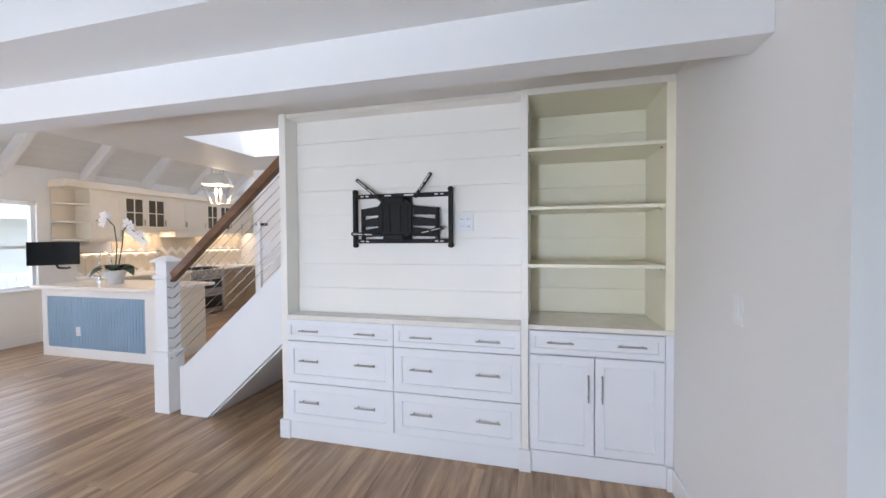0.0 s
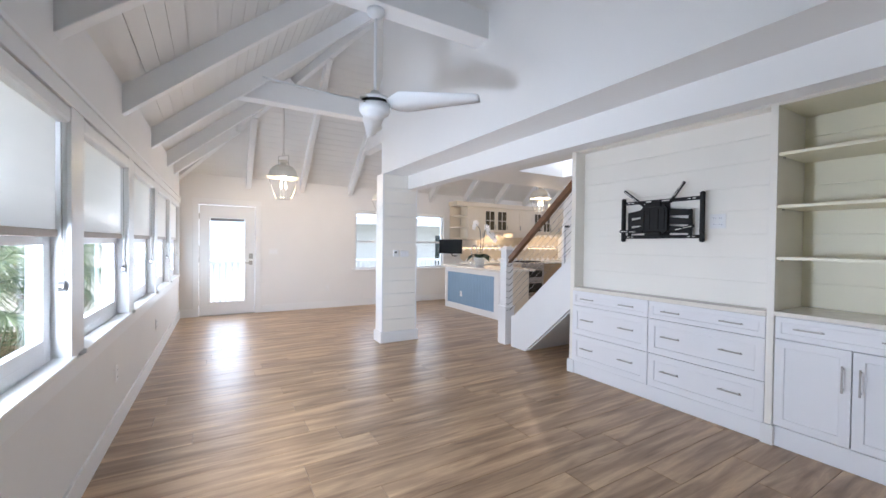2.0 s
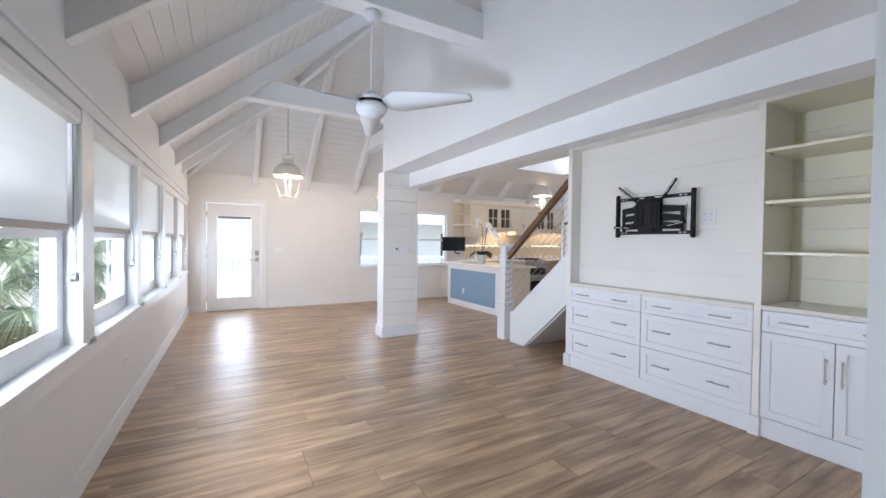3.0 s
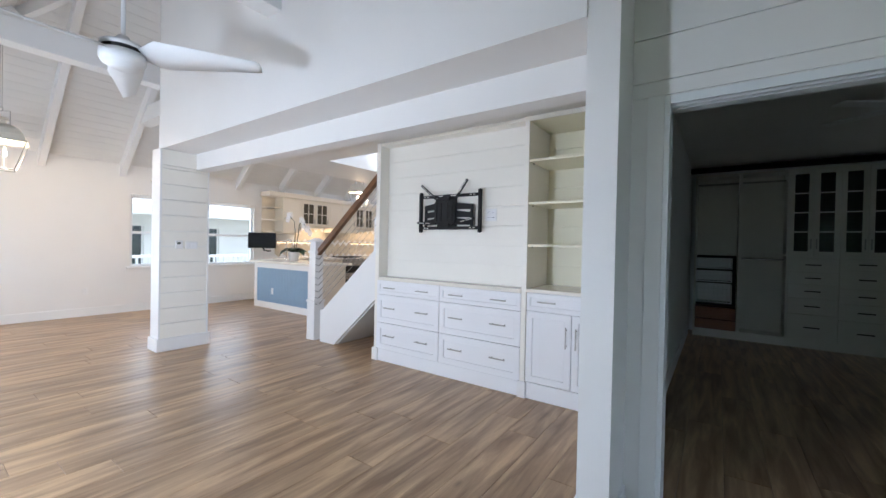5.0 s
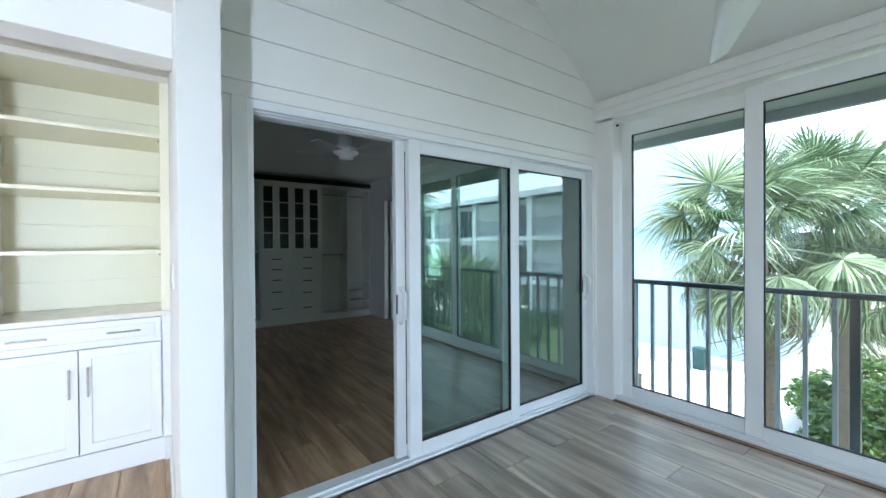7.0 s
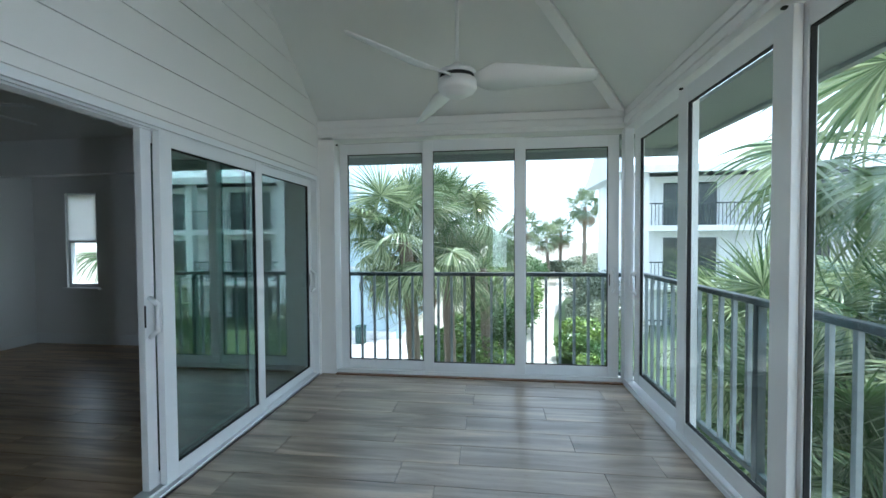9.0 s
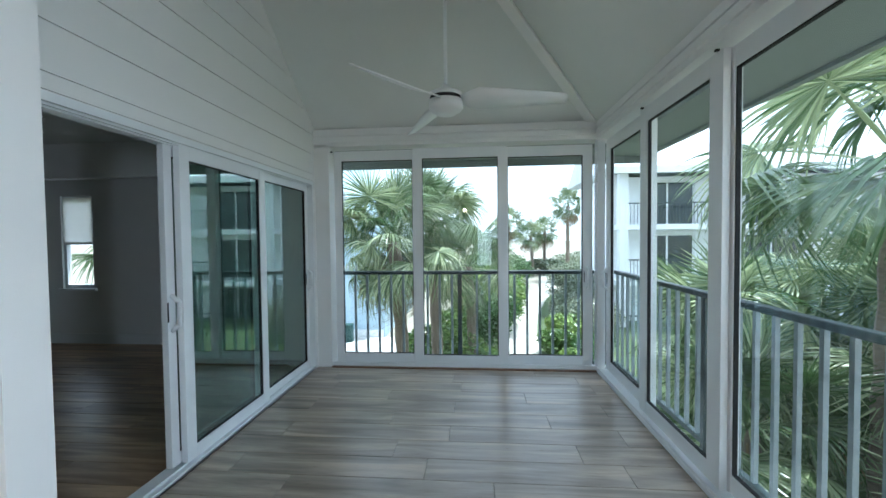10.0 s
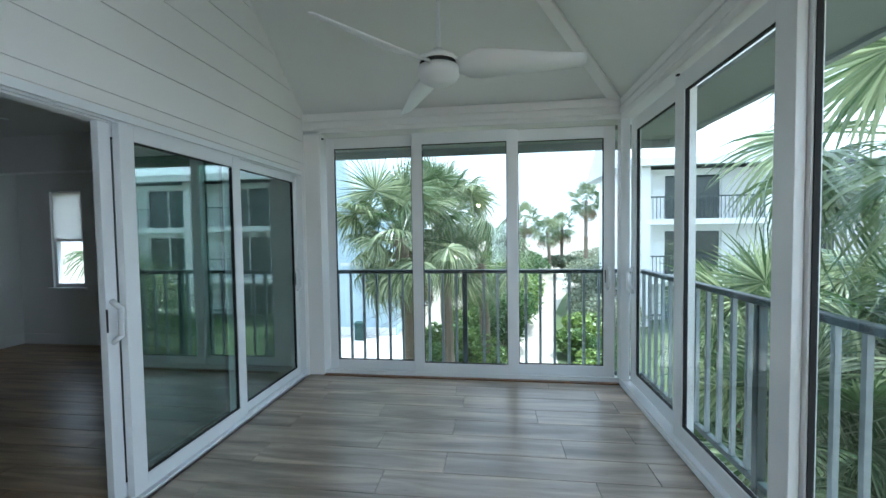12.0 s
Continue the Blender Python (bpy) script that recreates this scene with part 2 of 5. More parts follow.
def prism(pts, axis, a, b):
    """Extrudes a polygon (pairs) along an axis from a to b."""
    bm = bmesh.new()
    put = {"x": lambda p, t: (t, p[0], p[1]), "y": lambda p, t: (p[0], t, p[1]), "z": lambda p, t: (p[0], p[1], t)}[axis]
    lo = [bm.verts.new(put(p, a)) for p in pts]
    hi = [bm.verts.new(put(p, b)) for p in pts]
    bm.faces.new(lo)
    bm.faces.new(hi[::-1])
    for k in range(len(pts)):
        q = (k + 1) % len(pts)
        bm.faces.new((lo[k], hi[k], hi[q], lo[q]))
    bmesh.ops.recalc_face_normals(bm, faces=bm.faces)
    return bm


def holed(u0, u1, z0, z1, holes):
    """The rectangles that are left of a wall when its openings are cut out."""
    us = sorted({u0, u1, *[h[0] for h in holes], *[h[1] for h in holes]})
    out = []
    for a, b in zip(us, us[1:]):
        cuts = sorted((h[2], h[3]) for h in holes if h[0] <= a + 1e-6 and h[1] >= b - 1e-6)
        z = z0
        for lo, hi in cuts:
            if lo > z + 1e-6:
                out.append((a, b, z, lo))
            z = hi
        if z < z1 - 1e-6:
            out.append((a, b, z, z1))
    return out


def lathe(prof, seg=24):
    bm = bmesh.new()
    rings = []
    for r, z in prof:
        rings.append([bm.verts.new((r * math.cos(2 * math.pi * k / seg), r * math.sin(2 * math.pi * k / seg), z)) for k in range(seg)])
    for a, b in zip(rings, rings[1:]):
        for k in range(seg):
            bm.faces.new((a[k], a[(k + 1) % seg], b[(k + 1) % seg], b[k]))
    bm.faces.new(rings[0][::-1])
    bm.faces.new(rings[-1])
    return bm


# ---- structure ----
SL, Z0 = 0.86, 2.64          # roof pitch, ceiling height at the outer walls
SOUTH = pose(1.2, -1.46, 0, 0, 0, -1.258)   # frame of the living room's window wall, x along it
WINS = [(-1.21 - 1.38 * k, -0.03 - 1.38 * k) for k in range(5)]

structure("floor", boxes((-7.15, 1.15, -1.75, 8.4, -0.2, -0.012), (1.15, 4.42, -1.60, 1.68, -0.2, -0.012), (1.15, 5.15, 1.68, 7.3, -0.2, -0.012)), SUBF, "dark subfloor under the floor boards", "floor")

west_holes = [(-0.985, -0.045, 0, 2.075), (1.95, 3.03, 0.80, 2.11), (3.15, 4.23, 0.80, 2.11)]
structure("wall_west", boxes(*[(-7.16, -7.01, a, b, c, d) for a, b, c, d in holed(-1.45, 8.4, 0, 2.62, west_holes)]), WALL, "warm white painted plaster wall with door and windows", "wall")
ws = structure("wall_south", boxes(*[(a, b, -0.15, 0, c, d) for a, b, c, d in holed(-8.3, 0.02, 0, 2.60, [(a - 1.2, b - 1.2, 0.80, 2.06) for a, b in WINS])]), WALL, "white painted window wall of the living room", "wall")
ws.matrix_world = SOUTH
structure("wall_kitchen_north", boxes((-7.16, -3.3, 8.3, 8.42, 0, 2.7)), WALL, "cream painted kitchen wall", "wall")
structure("wall_stair", boxes((-3.43, 1.08, 4.55, 4.67, 0, 2.44), (-3.43, -3.31, 4.67, 8.3, 0, 2.44)), WALL, "white painted wall behind the stairs", "wall")
structure("wall_stub", boxes((1.084, 1.227, 1.295, 7.3, 0, 2.62), (1.084, 1.227, 1.295, 1.7, 2.62, 4.4)), WALL, "white painted wall between living room and bedroom", "wall")
structure("wall_gable", prism([(-1.5, 2.66), (1.29, 2.66), (1.29, 4.93), (-1.5, 2.72)], "x", 1.09, 1.22), WALL, "white painted wall above the porch opening", "wall")
structure("wall_upper", boxes((-3.79, 1.084, 1.28, 1.64, 2.365, 4.6)), WALL, "tall white painted upper wall", "wall")
structure("beam", boxes((-3.69, 1.084, 1.64, 1.80, 2.17, 2.5), bev=0.004), WALL, "white dropped beam along the alcove", "beam")
structure("wall_upper_kitchen", boxes((-3.79, -3.67, 1.64, 8.4, 2.445, 4.9)), WALL, "white wall above the low ceiling", "wall")
structure("ceiling_flat", boxes((-3.79, -2.82, 1.80, 8.4, 2.44, 2.56), (-2.82, 1.084, 1.80, 2.95, 2.44, 2.56), (-2.82, 1.084, 3.85, 8.4, 2.44, 2.56), (0.6, 1.084, 2.95, 3.85, 2.44, 2.56)), CEIL, "flat white painted low ceiling", "ceiling")
structure("stairwell", boxes((-2.94, -2.82, 2.83, 3.97, 2.56, 5.2), (0.6, 0.72, 2.83, 3.97, 2.56, 5.2), (-2.82, 0.6, 2.83, 2.95, 2.56, 5.2), (-2.82, 0.6, 3.85, 3.97, 2.56, 5.2)), WALL, "white walls of the open stairwell shaft", "wall")


def slope(name, pts, material, label):
    """A roof plane: corners in plan, height by the pitch from the eaves line they start at."""
    bm = bmesh.new()
    lo = [bm.verts.new(p) for p in pts]
    hi = [bm.verts.new((x, y, z + 0.12)) for x, y, z in pts]
    bm.faces.new(lo)
    bm.faces.new(hi[::-1])
    for k in range(len(pts)):
        q = (k + 1) % len(pts)
        bm.faces.new((lo[k], lo[q], hi[q], hi[k]))
    bmesh.ops.recalc_face_normals(bm, faces=bm.faces)
    return structure(name, bm, material, label, "ceiling")


RZ = 2.95                       # run from eaves to ridge
slope("ceiling_south", [(-7.31, -1.63, Z0 - SL * 0.3), (1.15, -1.63, Z0 - SL * 0.3), (1.15, -1.33 + RZ, Z0 + SL * RZ), (-7.01 + RZ, -1.33 + RZ, Z0 + SL * RZ)], CEIL, "white tongue and groove sloped ceiling")
slope("ceiling_west", [(-7.31, 8.4, Z0 - SL * 0.3), (-7.31, -1.63, Z0 - SL * 0.3), (-7.01 + RZ, -1.33 + RZ, Z0 + SL * RZ), (-3.67, -1.33 + RZ, Z0 + SL * (7.01 - 3.67)), (-3.67, 8.4, Z0 + SL * (7.01 - 3.67))], CEIL, "white tongue and groove sloped kitchen ceiling")
PZ = 2.60
slope("porch_ceiling_south", [(1.15, -1.42, PZ), (4.27, -1.42, PZ), (4.27 - 3.1, 1.68, PZ + 0.75 * 3.1), (1.15, 1.68, PZ + 0.75 * 3.1)], PORCHC, "plain painted sloped porch ceiling")
slope("porch_ceiling_east", [(4.27, -1.42, PZ), (4.27, 1.68, PZ), (4.27 - 3.1, 1.68, PZ + 0.75 * 3.1)], PORCHC, "plain painted sloped porch ceiling")

# porch walls
structure("wall_porch_north", boxes(*[(a, b, 1.62, 1.75, c, d) for a, b, c, d in holed(1.227, 4.42, 0, 4.6, [(1.37, 4.17, 0, 2.05)])]), WALL, "white shiplap wall around the sliding doors", "wall")
structure("wall_porch_corner", boxes((4.20, 4.42, 1.44, 1.62, 0, 2.45), bev=0.003), TRIM, "white corner post of the porch", "post")
structure("wall_porch_head_east", boxes((4.20, 4.42, -1.6, 1.62, 2.43, 2.62), (4.42, 4.62, -1.8, 1.62, 2.50, 2.62)), TRIM, "white header over the porch glass", "trim")
structure("wall_porch_head_south", boxes((1.10, 4.20, -1.62, -1.42, 2.43, 2.62), (1.10, 4.62, -1.8, -1.62, 2.50, 2.62)), TRIM, "white header over the porch glass", "trim")
structure("wall_porch_jamb", boxes((1.08, 1.26, -1.66, -1.40, 0, 2.62), bev=0.003), TRIM, "white post where living room and porch meet", "post")

# bedroom
structure("wall_bedroom_north", boxes((1.084, 5.2, 7.10, 7.22, 0, 2.62), (4.50, 5.12, 6.10, 6.22, 0, 2.62)), WALL, "white painted bedroom wall", "wall")
structure("wall_bedroom_east", boxes(*[(5.0, 5.12, a, b, c, d) for a, b, c, d in holed(3.4, 6.1, 0, 2.62, [(5.12, 5.60, 0.77, 2.05)])]), WALL, "white painted bedroom wall with a small window", "wall")
structure("wall_bedroom_side", boxes((4.42, 4.54, 1.75, 3.4, 0, 2.62)), WALL, "white painted bedroom side wall", "wall")
structure("wall_bedroom_return", boxes((4.54, 5.12, 3.28, 3.4, 0, 2.62)), WALL, "white painted wall return in the bedroom", "wall")
structure("wall_bedroom_header", boxes((4.42, 4.54, 3.4, 7.10, 2.20, 2.62)), WALL, "white painted header over the window bay", "wall")
structure("wall_closet_end", boxes((4.42, 4.54, 6.1, 7.10, 0, 2.20)), WALL, "white painted wall at the closet end", "wall")
structure("ceiling_bedroom", boxes((1.084, 5.2, 1.75, 7.3, 2.62, 2.72)), CEIL, "flat bedroom ceiling", "ceiling")


# ---- trim and boards ----
def strip(name, bs, label, category="trim", material=None, bev=0.003):
    return structure(name, boxes(*bs, bev=bev), material or TRIM, label, category)


strip("baseboard_west", [(-7.01, -6.995, 0.06, 8.3, 0, 0.14), (-7.01, -6.995, -1.3, -1.08, 0, 0.14)], "white painted baseboard", "baseboard")
bs = strip("baseboard_south", [(-8.2, -0.02, 0, 0.015, 0, 0.14)], "white painted baseboard under the windows", "baseboard")
bs.matrix_world = SOUTH
strip("baseboard_stub", [(1.069, 1.084, 1.31, 2.64, 0, 0.14), (1.227, 1.242, 1.31, 1.60, 0, 0.12), (1.075, 1.236, 1.28, 1.295, 0, 0.14)], "white painted baseboard", "baseboard")
strip("baseboard_bedroom", [(4.54, 5.0, 6.085, 6.10, 0, 0.14), (4.985, 5.0, 3.4, 6.085, 0, 0.14), (1.227, 1.242, 1.76, 6.66, 0, 0.14)], "white painted bedroom baseboard", "baseboard")
strip("porch_cornice", [(4.18, 4.20, -1.40, 1.62, 2.47, 2.52), (4.185, 4.20, -1.40, 1.62, 2.54, 2.60), (1.26, 4.18, -1.42, -1.40, 2.47, 2.52), (1.26, 4.18, -1.42, -1.405, 2.54, 2.60)], "white stepped cornice over the glass", "cornice")


def shiplap(parent, axis, face, u0, u1, lines, thick=0.014, material=None, gap=0.0065, holes=()):
    """Boards between consecutive heights on a wall; each board a part."""
    for lo, hi in zip(lines, lines[1:]):
        spans = [(u0, u1)]
        for h0, h1, hz in holes:
            if lo < hz - 0.01:
                spans = [(a, b) for a, b in ((u0, h0), (h1, u1)) if b - a > 0.02]
        for a, b in spans:
            if axis == "y":
                bm = boxes((a, b, face - thick, face, lo + gap / 2, hi - gap / 2), bev=0.0015)
            else:
                bm = boxes((face, face + thick, a, b, lo + gap / 2, hi - gap / 2), bev=0.0015)
            part("board", bm, material or SHIP, parent)


# ---- rafters and ties over the living room ----
def rafter_mesh(length, depth=0.175, width=0.09):
    return boxes((-width / 2, width / 2, -0.32, length, -depth, 0.02), bev=0.006)


def rafter(foot, direction, run, name="rafter"):
    t = part(name, rafter_mesh(run / math.cos(math.atan(SL))), TRIM)
    t.matrix_world = pose(*foot, 0, 0, direction) @ pose(0, 0, 0, math.degrees(math.atan(SL)), 0, 0)
    return tagged(t, "white painted sloping timber rafter under the ceiling", "rafter", "rafters of the vaulted ceiling")


for x in (-1.08, -2.48, -3.88):
    rafter((x, -1.33, Z0), 0, 2.75)
for k, x in enumerate((-5.25, -6.1)):
    rafter((x, -1.33, Z0), 0, 1.6 - 0.75 * k)
for k, y in enumerate((-0.17, 0.82, 1.83, 2.84, 3.85, 4.86, 5.87, 6.88, 7.89)):
    rafter((-7.01, y, Z0), -90, min(3.2, y + 1.25))
hip = part("hip_rafter", rafter_mesh(2.9 * math.sqrt(2 + SL * SL), 0.16), TRIM)
hip.matrix_world = pose(-7.01, -1.33, Z0, 0, 0, -45) @ pose(0, 0, 0, math.degrees(math.atan(SL / math.sqrt(2))), 0, 0)
tagged(hip, "white painted hip rafter at the ceiling corner", "rafter")
tg = thing("tongue_and_groove", "white painted tongue and groove ceiling boards", "ceiling boards", kind="structure")
ang = math.atan(SL)
for k in range(26):                        # boards run along the room, one above the other
    d0, d1 = 0.1275 * k, 0.1275 * (k + 1) - 0.005
    y0, z0 = d0 * math.cos(ang), d0 * math.sin(ang)
    y1, z1 = d1 * math.cos(ang), d1 * math.sin(ang)
    b = prism([(-1.33 + y0, Z0 + z0 - 0.003), (-1.33 + y1, Z0 + z1 - 0.003), (-1.33 + y1, Z0 + z1 - 0.015), (-1.33 + y0, Z0 + z0 - 0.015)], "x", -7.0 + y1, 1.08)
    part("ceiling_board", b, CEIL, tg)
    c = prism([(-7.01 + y0, Z0 + z0 - 0.003), (-7.01 + y1, Z0 + z1 - 0.003), (-7.01 + y1, Z0 + z1 - 0.015), (-7.01 + y0, Z0 + z0 - 0.015)], "y", -1.32 + y1, 8.3)
    part("ceiling_board", c, CEIL, tg)
for x, y0, y1 in ((-1.43, -0.72, 1.285), (-4.09, -0.72, 1.81)):
    t = part("tie_beam", boxes((x - 0.095, x + 0.095, y0, y1, 3.18, 3.42), bev=0.006), TRIM)
    tagged(t, "white painted horizontal tie beam across the vault", "beam", "tie beams of the vault")


t = part("tie_beam", boxes((-6.25, -3.79, 1.81, 2.0, 3.18, 3.42), bev=0.006), TRIM)
tagged(t, "white painted horizontal tie beam towards the kitchen", "beam", "tie beams of the vault")


# ---- ceiling fans ----
def ceiling_fan(m, rod_len, spin, group, label):
    t = thing("ceiling_fan", label, "ceiling fan", m, group)
    part("canopy", lathe([(0.005, rod_len), (0.065, rod_len), (0.07, rod_len - 0.03), (0.02, rod_len - 0.07), (0.005, rod_len - 0.07)]), ALU, t, smooth=True)
    part("downrod", rod(bmesh.new(), (0, 0, 0.05), (0, 0, rod_len - 0.05), 0.012, 14), ALU, t)
    part("motor_top", lathe([(0.005, 0.10), (0.03, 0.10), (0.05, 0.065), (0.115, 0.045), (0.118, 0.02), (0.005, 0.02)]), ALU, t, smooth=True)
    part("motor_gap", lathe([(0.005, 0.02), (0.108, 0.02), (0.108, -0.006), (0.005, -0.006)]), DARK, t)
    part("motor_housing", lathe([(0.005, -0.006), (0.118, -0.006), (0.12, -0.05), (0.105, -0.075), (0.075, -0.078), (0.07, -0.095), (0.005, -0.095)]), ALU, t, smooth=True)
    for k in range(3):
        bm = bmesh.new()
        rows = []
        for j, (r, a, b, tw) in enumerate([(0.10, -0.02, 0.03, -0.012), (0.17, -0.05, 0.07, -0.025), (0.24, -0.085, 0.075, -0.03), (0.42, -0.07, 0.06, -0.024), (0.62, -0.045, 0.05, -0.017), (0.79, -0.025, 0.04, -0.012), (0.815, -0.01, 0.036, -0.010)]):
            z = 0.008 - 0.045 * r
            tw, a, b = tw * 1.35, a * 1.25, b * 1.25
            rows.append([bm.verts.new((r, a, z - tw)), bm.verts.new((r, (a + b) / 2, z + 0.004)), bm.verts.new((r, b, z + tw)), bm.verts.new((r, b, z + tw - 0.008)), bm.verts.new((r, (a + b) / 2, z - 0.006)), bm.verts.new((r, a, z - tw - 0.006))])
        for p, q in zip(rows, rows[1:]):
            for i in range(6):
                bm.faces.new((p[i], p[(i + 1) % 6], q[(i + 1) % 6], q[i]))
        bm.faces.new(rows[0])
        bm.faces.new(rows[-1][::-1])
        bmesh.ops.recalc_face_normals(bm, faces=bm.faces)
        b = part("blade", bm, ALU, t, smooth=True)
        b.matrix_local = pose(0, 0, 0, 0, 0, spin + 120 * k)
    return t


ceiling_fan(pose(-1.446, 0.288, 2.46), 0.72, 41, "white three-blade fans", "white three-blade ceiling fan on a long downrod")
ceiling_fan(pose(2.74, 0.04, 2.375), 1.225, 26, "white three-blade fans", "white three-blade porch fan on a long downrod")


# ---- lantern pendants ----
def lantern(m, chain, s=1.0):
    t = thing("lantern_pendant", "white metal lantern pendant with glowing candle bulbs", "pendant lamp", m, "lantern pendants")
    part("hood", lathe([(0.05 * s, 0.345 * s), (0.085 * s, 0.335 * s), (0.085 * s, 0.32 * s), (0.055 * s, 0.31 * s), (0.055 * s, 0.275 * s), (0.11 * s, 0.265 * s), (0.19 * s, 0.225 * s), (0.245 * s, 0.165 * s), (0.265 * s, 0.105 * s), (0.29 * s, 0.095 * s), (0.29 * s, 0.085 * s), (0.262 * s, 0.088 * s)], 4), HOODM, t, "cream enamelled square hood")
    part("bail", rods([(-0.10 * s, 0, 0.25 * s), (-0.10 * s, 0, 0.41 * s), (0.10 * s, 0, 0.41 * s), (0.10 * s, 0, 0.25 * s)], 0.004, 6), NICKEL, t)
    part("ring", rods([(0.025 * math.cos(a), 0, 0.43 * s + 0.025 * math.sin(a)) for a in np.linspace(0, 6.28, 11)], 0.004, 6), NICKEL, t)
    bm = bmesh.new()
    z = 0.45 * s
    k = 0
    while z < chain:
        a = 0.012
        if k % 2:
            rod(bm, (a, 0, z), (a, 0, z + 0.04), 0.0025, 5)
            rod(bm, (-a, 0, z), (-a, 0, z + 0.04), 0.0025, 5)
        else:
            rod(bm, (0, a, z), (0, a, z + 0.04), 0.0025, 5)
            rod(bm, (0, -a, z), (0, -a, z + 0.04), 0.0025, 5)
        z += 0.034
        k += 1
    part("chain", bm, NICKEL, t)
    part("ceiling_rose", lathe([(0.005, chain + 0.03), (0.06, chain + 0.03), (0.05, chain), (0.005, chain)]), NICKEL, t)
    for k in range(4):
        a = radians(90 * k)
        b = radians(90 + 90 * k)
        p = (0.275 * s * math.cos(a), 0.275 * s * math.sin(a), 0.085 * s)
        q = (0.15 * s * math.cos(a), 0.15 * s * math.sin(a), -0.21 * s)
        q2 = (0.15 * s * math.cos(b), 0.15 * s * math.sin(b), -0.21 * s)
        part("cage_bar", rod(bmesh.new(), p, q, 0.0036, 6), NICKEL, t)
        part("bottom_bar", rod(bmesh.new(), q, q2, 0.0042, 6), NICKEL, t)
        c = (0.045 * s * math.cos(b), 0.045 * s * math.sin(b))
        part("candle", rod(bmesh.new(), (*c, -0.205 * s), (*c, -0.07 * s), 0.01, 8), TRIM, t)
        part("bulb", lathe([(0.008, -0.07 * s), (0.014, -0.045 * s), (0.012, -0.01 * s), (0.003, 0.03 * s)], 10), BULB, t, "glowing warm bulb", smooth=True).location = (*c, 0)
    lamp = new("lantern_light", bpy.data.lights.new("lantern_light", "POINT"))
    lamp.data.energy, lamp.data.color, lamp.data.shadow_soft_size = 25, (1.0, 0.72, 0.42), 0.06
    lamp.location = Vector(m.translation) + Vector((0, 0, 0.05 * s))
    return t


lantern(pose(-5.4, 0.22, 2.335, 0, 0, 35), 1.6, 1.12)
lantern(pose(-5.1, 1.9, 2.08, 0, 0, 60), 1.07, 0.95)
lantern(pose(-4.65, 5.2, 2.29, 0, 0, 80), 2.25)

# ---- living room windows ----
for i, (a, b) in enumerate(WINS):
    t = thing("window_" + str(i + 1), "white double-hung window with a half-lowered woven roller shade", "window", SOUTH, kind="structure")
    u0, u1 = a - 1.2, b - 1.2
    part("window_frame", boxes((u0, u0 + 0.05, -0.13, -0.06, 0.80, 2.06), (u1 - 0.05, u1, -0.13, -0.06, 0.80, 2.06), (u0 + 0.05, u1 - 0.05, -0.13, -0.06, 2.0, 2.06), (u0 + 0.05, u1 - 0.05, -0.13, -0.06, 0.80, 0.86), (u0 + 0.05, u1 - 0.05, -0.125, -0.065, 1.40, 1.45), bev=0.004), ALU, t)
    part("lower_sash", boxes((u0 + 0.05, u0 + 0.11, -0.095, -0.055, 0.86, 1.42), (u1 - 0.11, u1 - 0.05, -0.095, -0.055, 0.86, 1.42), (u0 + 0.11, u1 - 0.11, -0.095, -0.055, 0.86, 0.92), (u0 + 0.11, u1 - 0.11, -0.095, -0.055, 1.37, 1.42), bev=0.003), ALU, t)
    part("gasket", boxes((u0 + 0.11, u0 + 0.114, -0.080, -0.074, 0.92, 1.37), (u1 - 0.114, u1 - 0.11, -0.080, -0.074, 0.92, 1.37)), NICKEL, t)
    pn = part("pane", boxes((u0 + 0.06, u1 - 0.06, -0.08, -0.076, 0.88, 1.40)), PANE, t)
    pn.visible_shadow = False
    pn = part("pane", boxes((u0 + 0.06, u1 - 0.06, -0.11, -0.106, 1.42, 2.02)), PANE, t)
    pn.visible_shadow = False
    part("window_sill", boxes((u0 - 0.02, u1 + 0.02, -0.055, 0.035, 0.778, 0.808), bev=0.006), TRIM, t)
    s = thing("roller_shade", "cream woven roller shade lowered over the upper half", "roller shade", SOUTH, "shades along the window wall")
    part("cassette", boxes((u0 + 0.005, u1 - 0.005, -0.055, 0.02, 1.97, 2.055), bev=0.018), TRIM, s)
    part("fabric", boxes((u0 + 0.055, u1 - 0.02, -0.030, -0.027, 1.44, 1.98)), SHADE, s)
    part("hem_bar", boxes((u0 + 0.05, u1 - 0.015, -0.036, -0.020, 1.41, 1.445), bev=0.004), mat("shade_hem", (0.50, 0.45, 0.40), 0.6) if i == 0 else bpy.data.materials["shade_hem"], s)
    part("pull_chain", rods([(u0 + 0.018, -0.015, 1.97), (u0 + 0.014, -0.012, 1.22), (u0 + 0.022, -0.012, 1.18), (u0 + 0.030, -0.012, 1.22), (u0 + 0.026, -0.015, 1.97)], 0.0022, 5), NICKEL, s)
    part("chain_tensioner", rod(bmesh.new(), (u0 + 0.022, -0.022, 1.165), (u0 + 0.022, -0.002, 1.165), 0.028, 16), CHROME, s)
cb = strip("window_casing", [(WINS[k + 1][1] - 1.2 - 0.0, WINS[k][0] - 1.2, 0, 0.018, 0.80, 2.06) for k in range(4)] + [(-8.2, 0.0, 0, 0.022, 2.06, 2.14), (-8.2, 0.0, 0, 0.032, 2.14, 2.165), (-0.03 - 1.2, -0.03 - 1.2 + 0.16, 0, 0.018, 0.80, 2.06), (-7.99, -7.93, 0, 0.018, 0.80, 2.06)], "white window casing and header along the wall", "trim")
cb.matrix_world = SOUTH
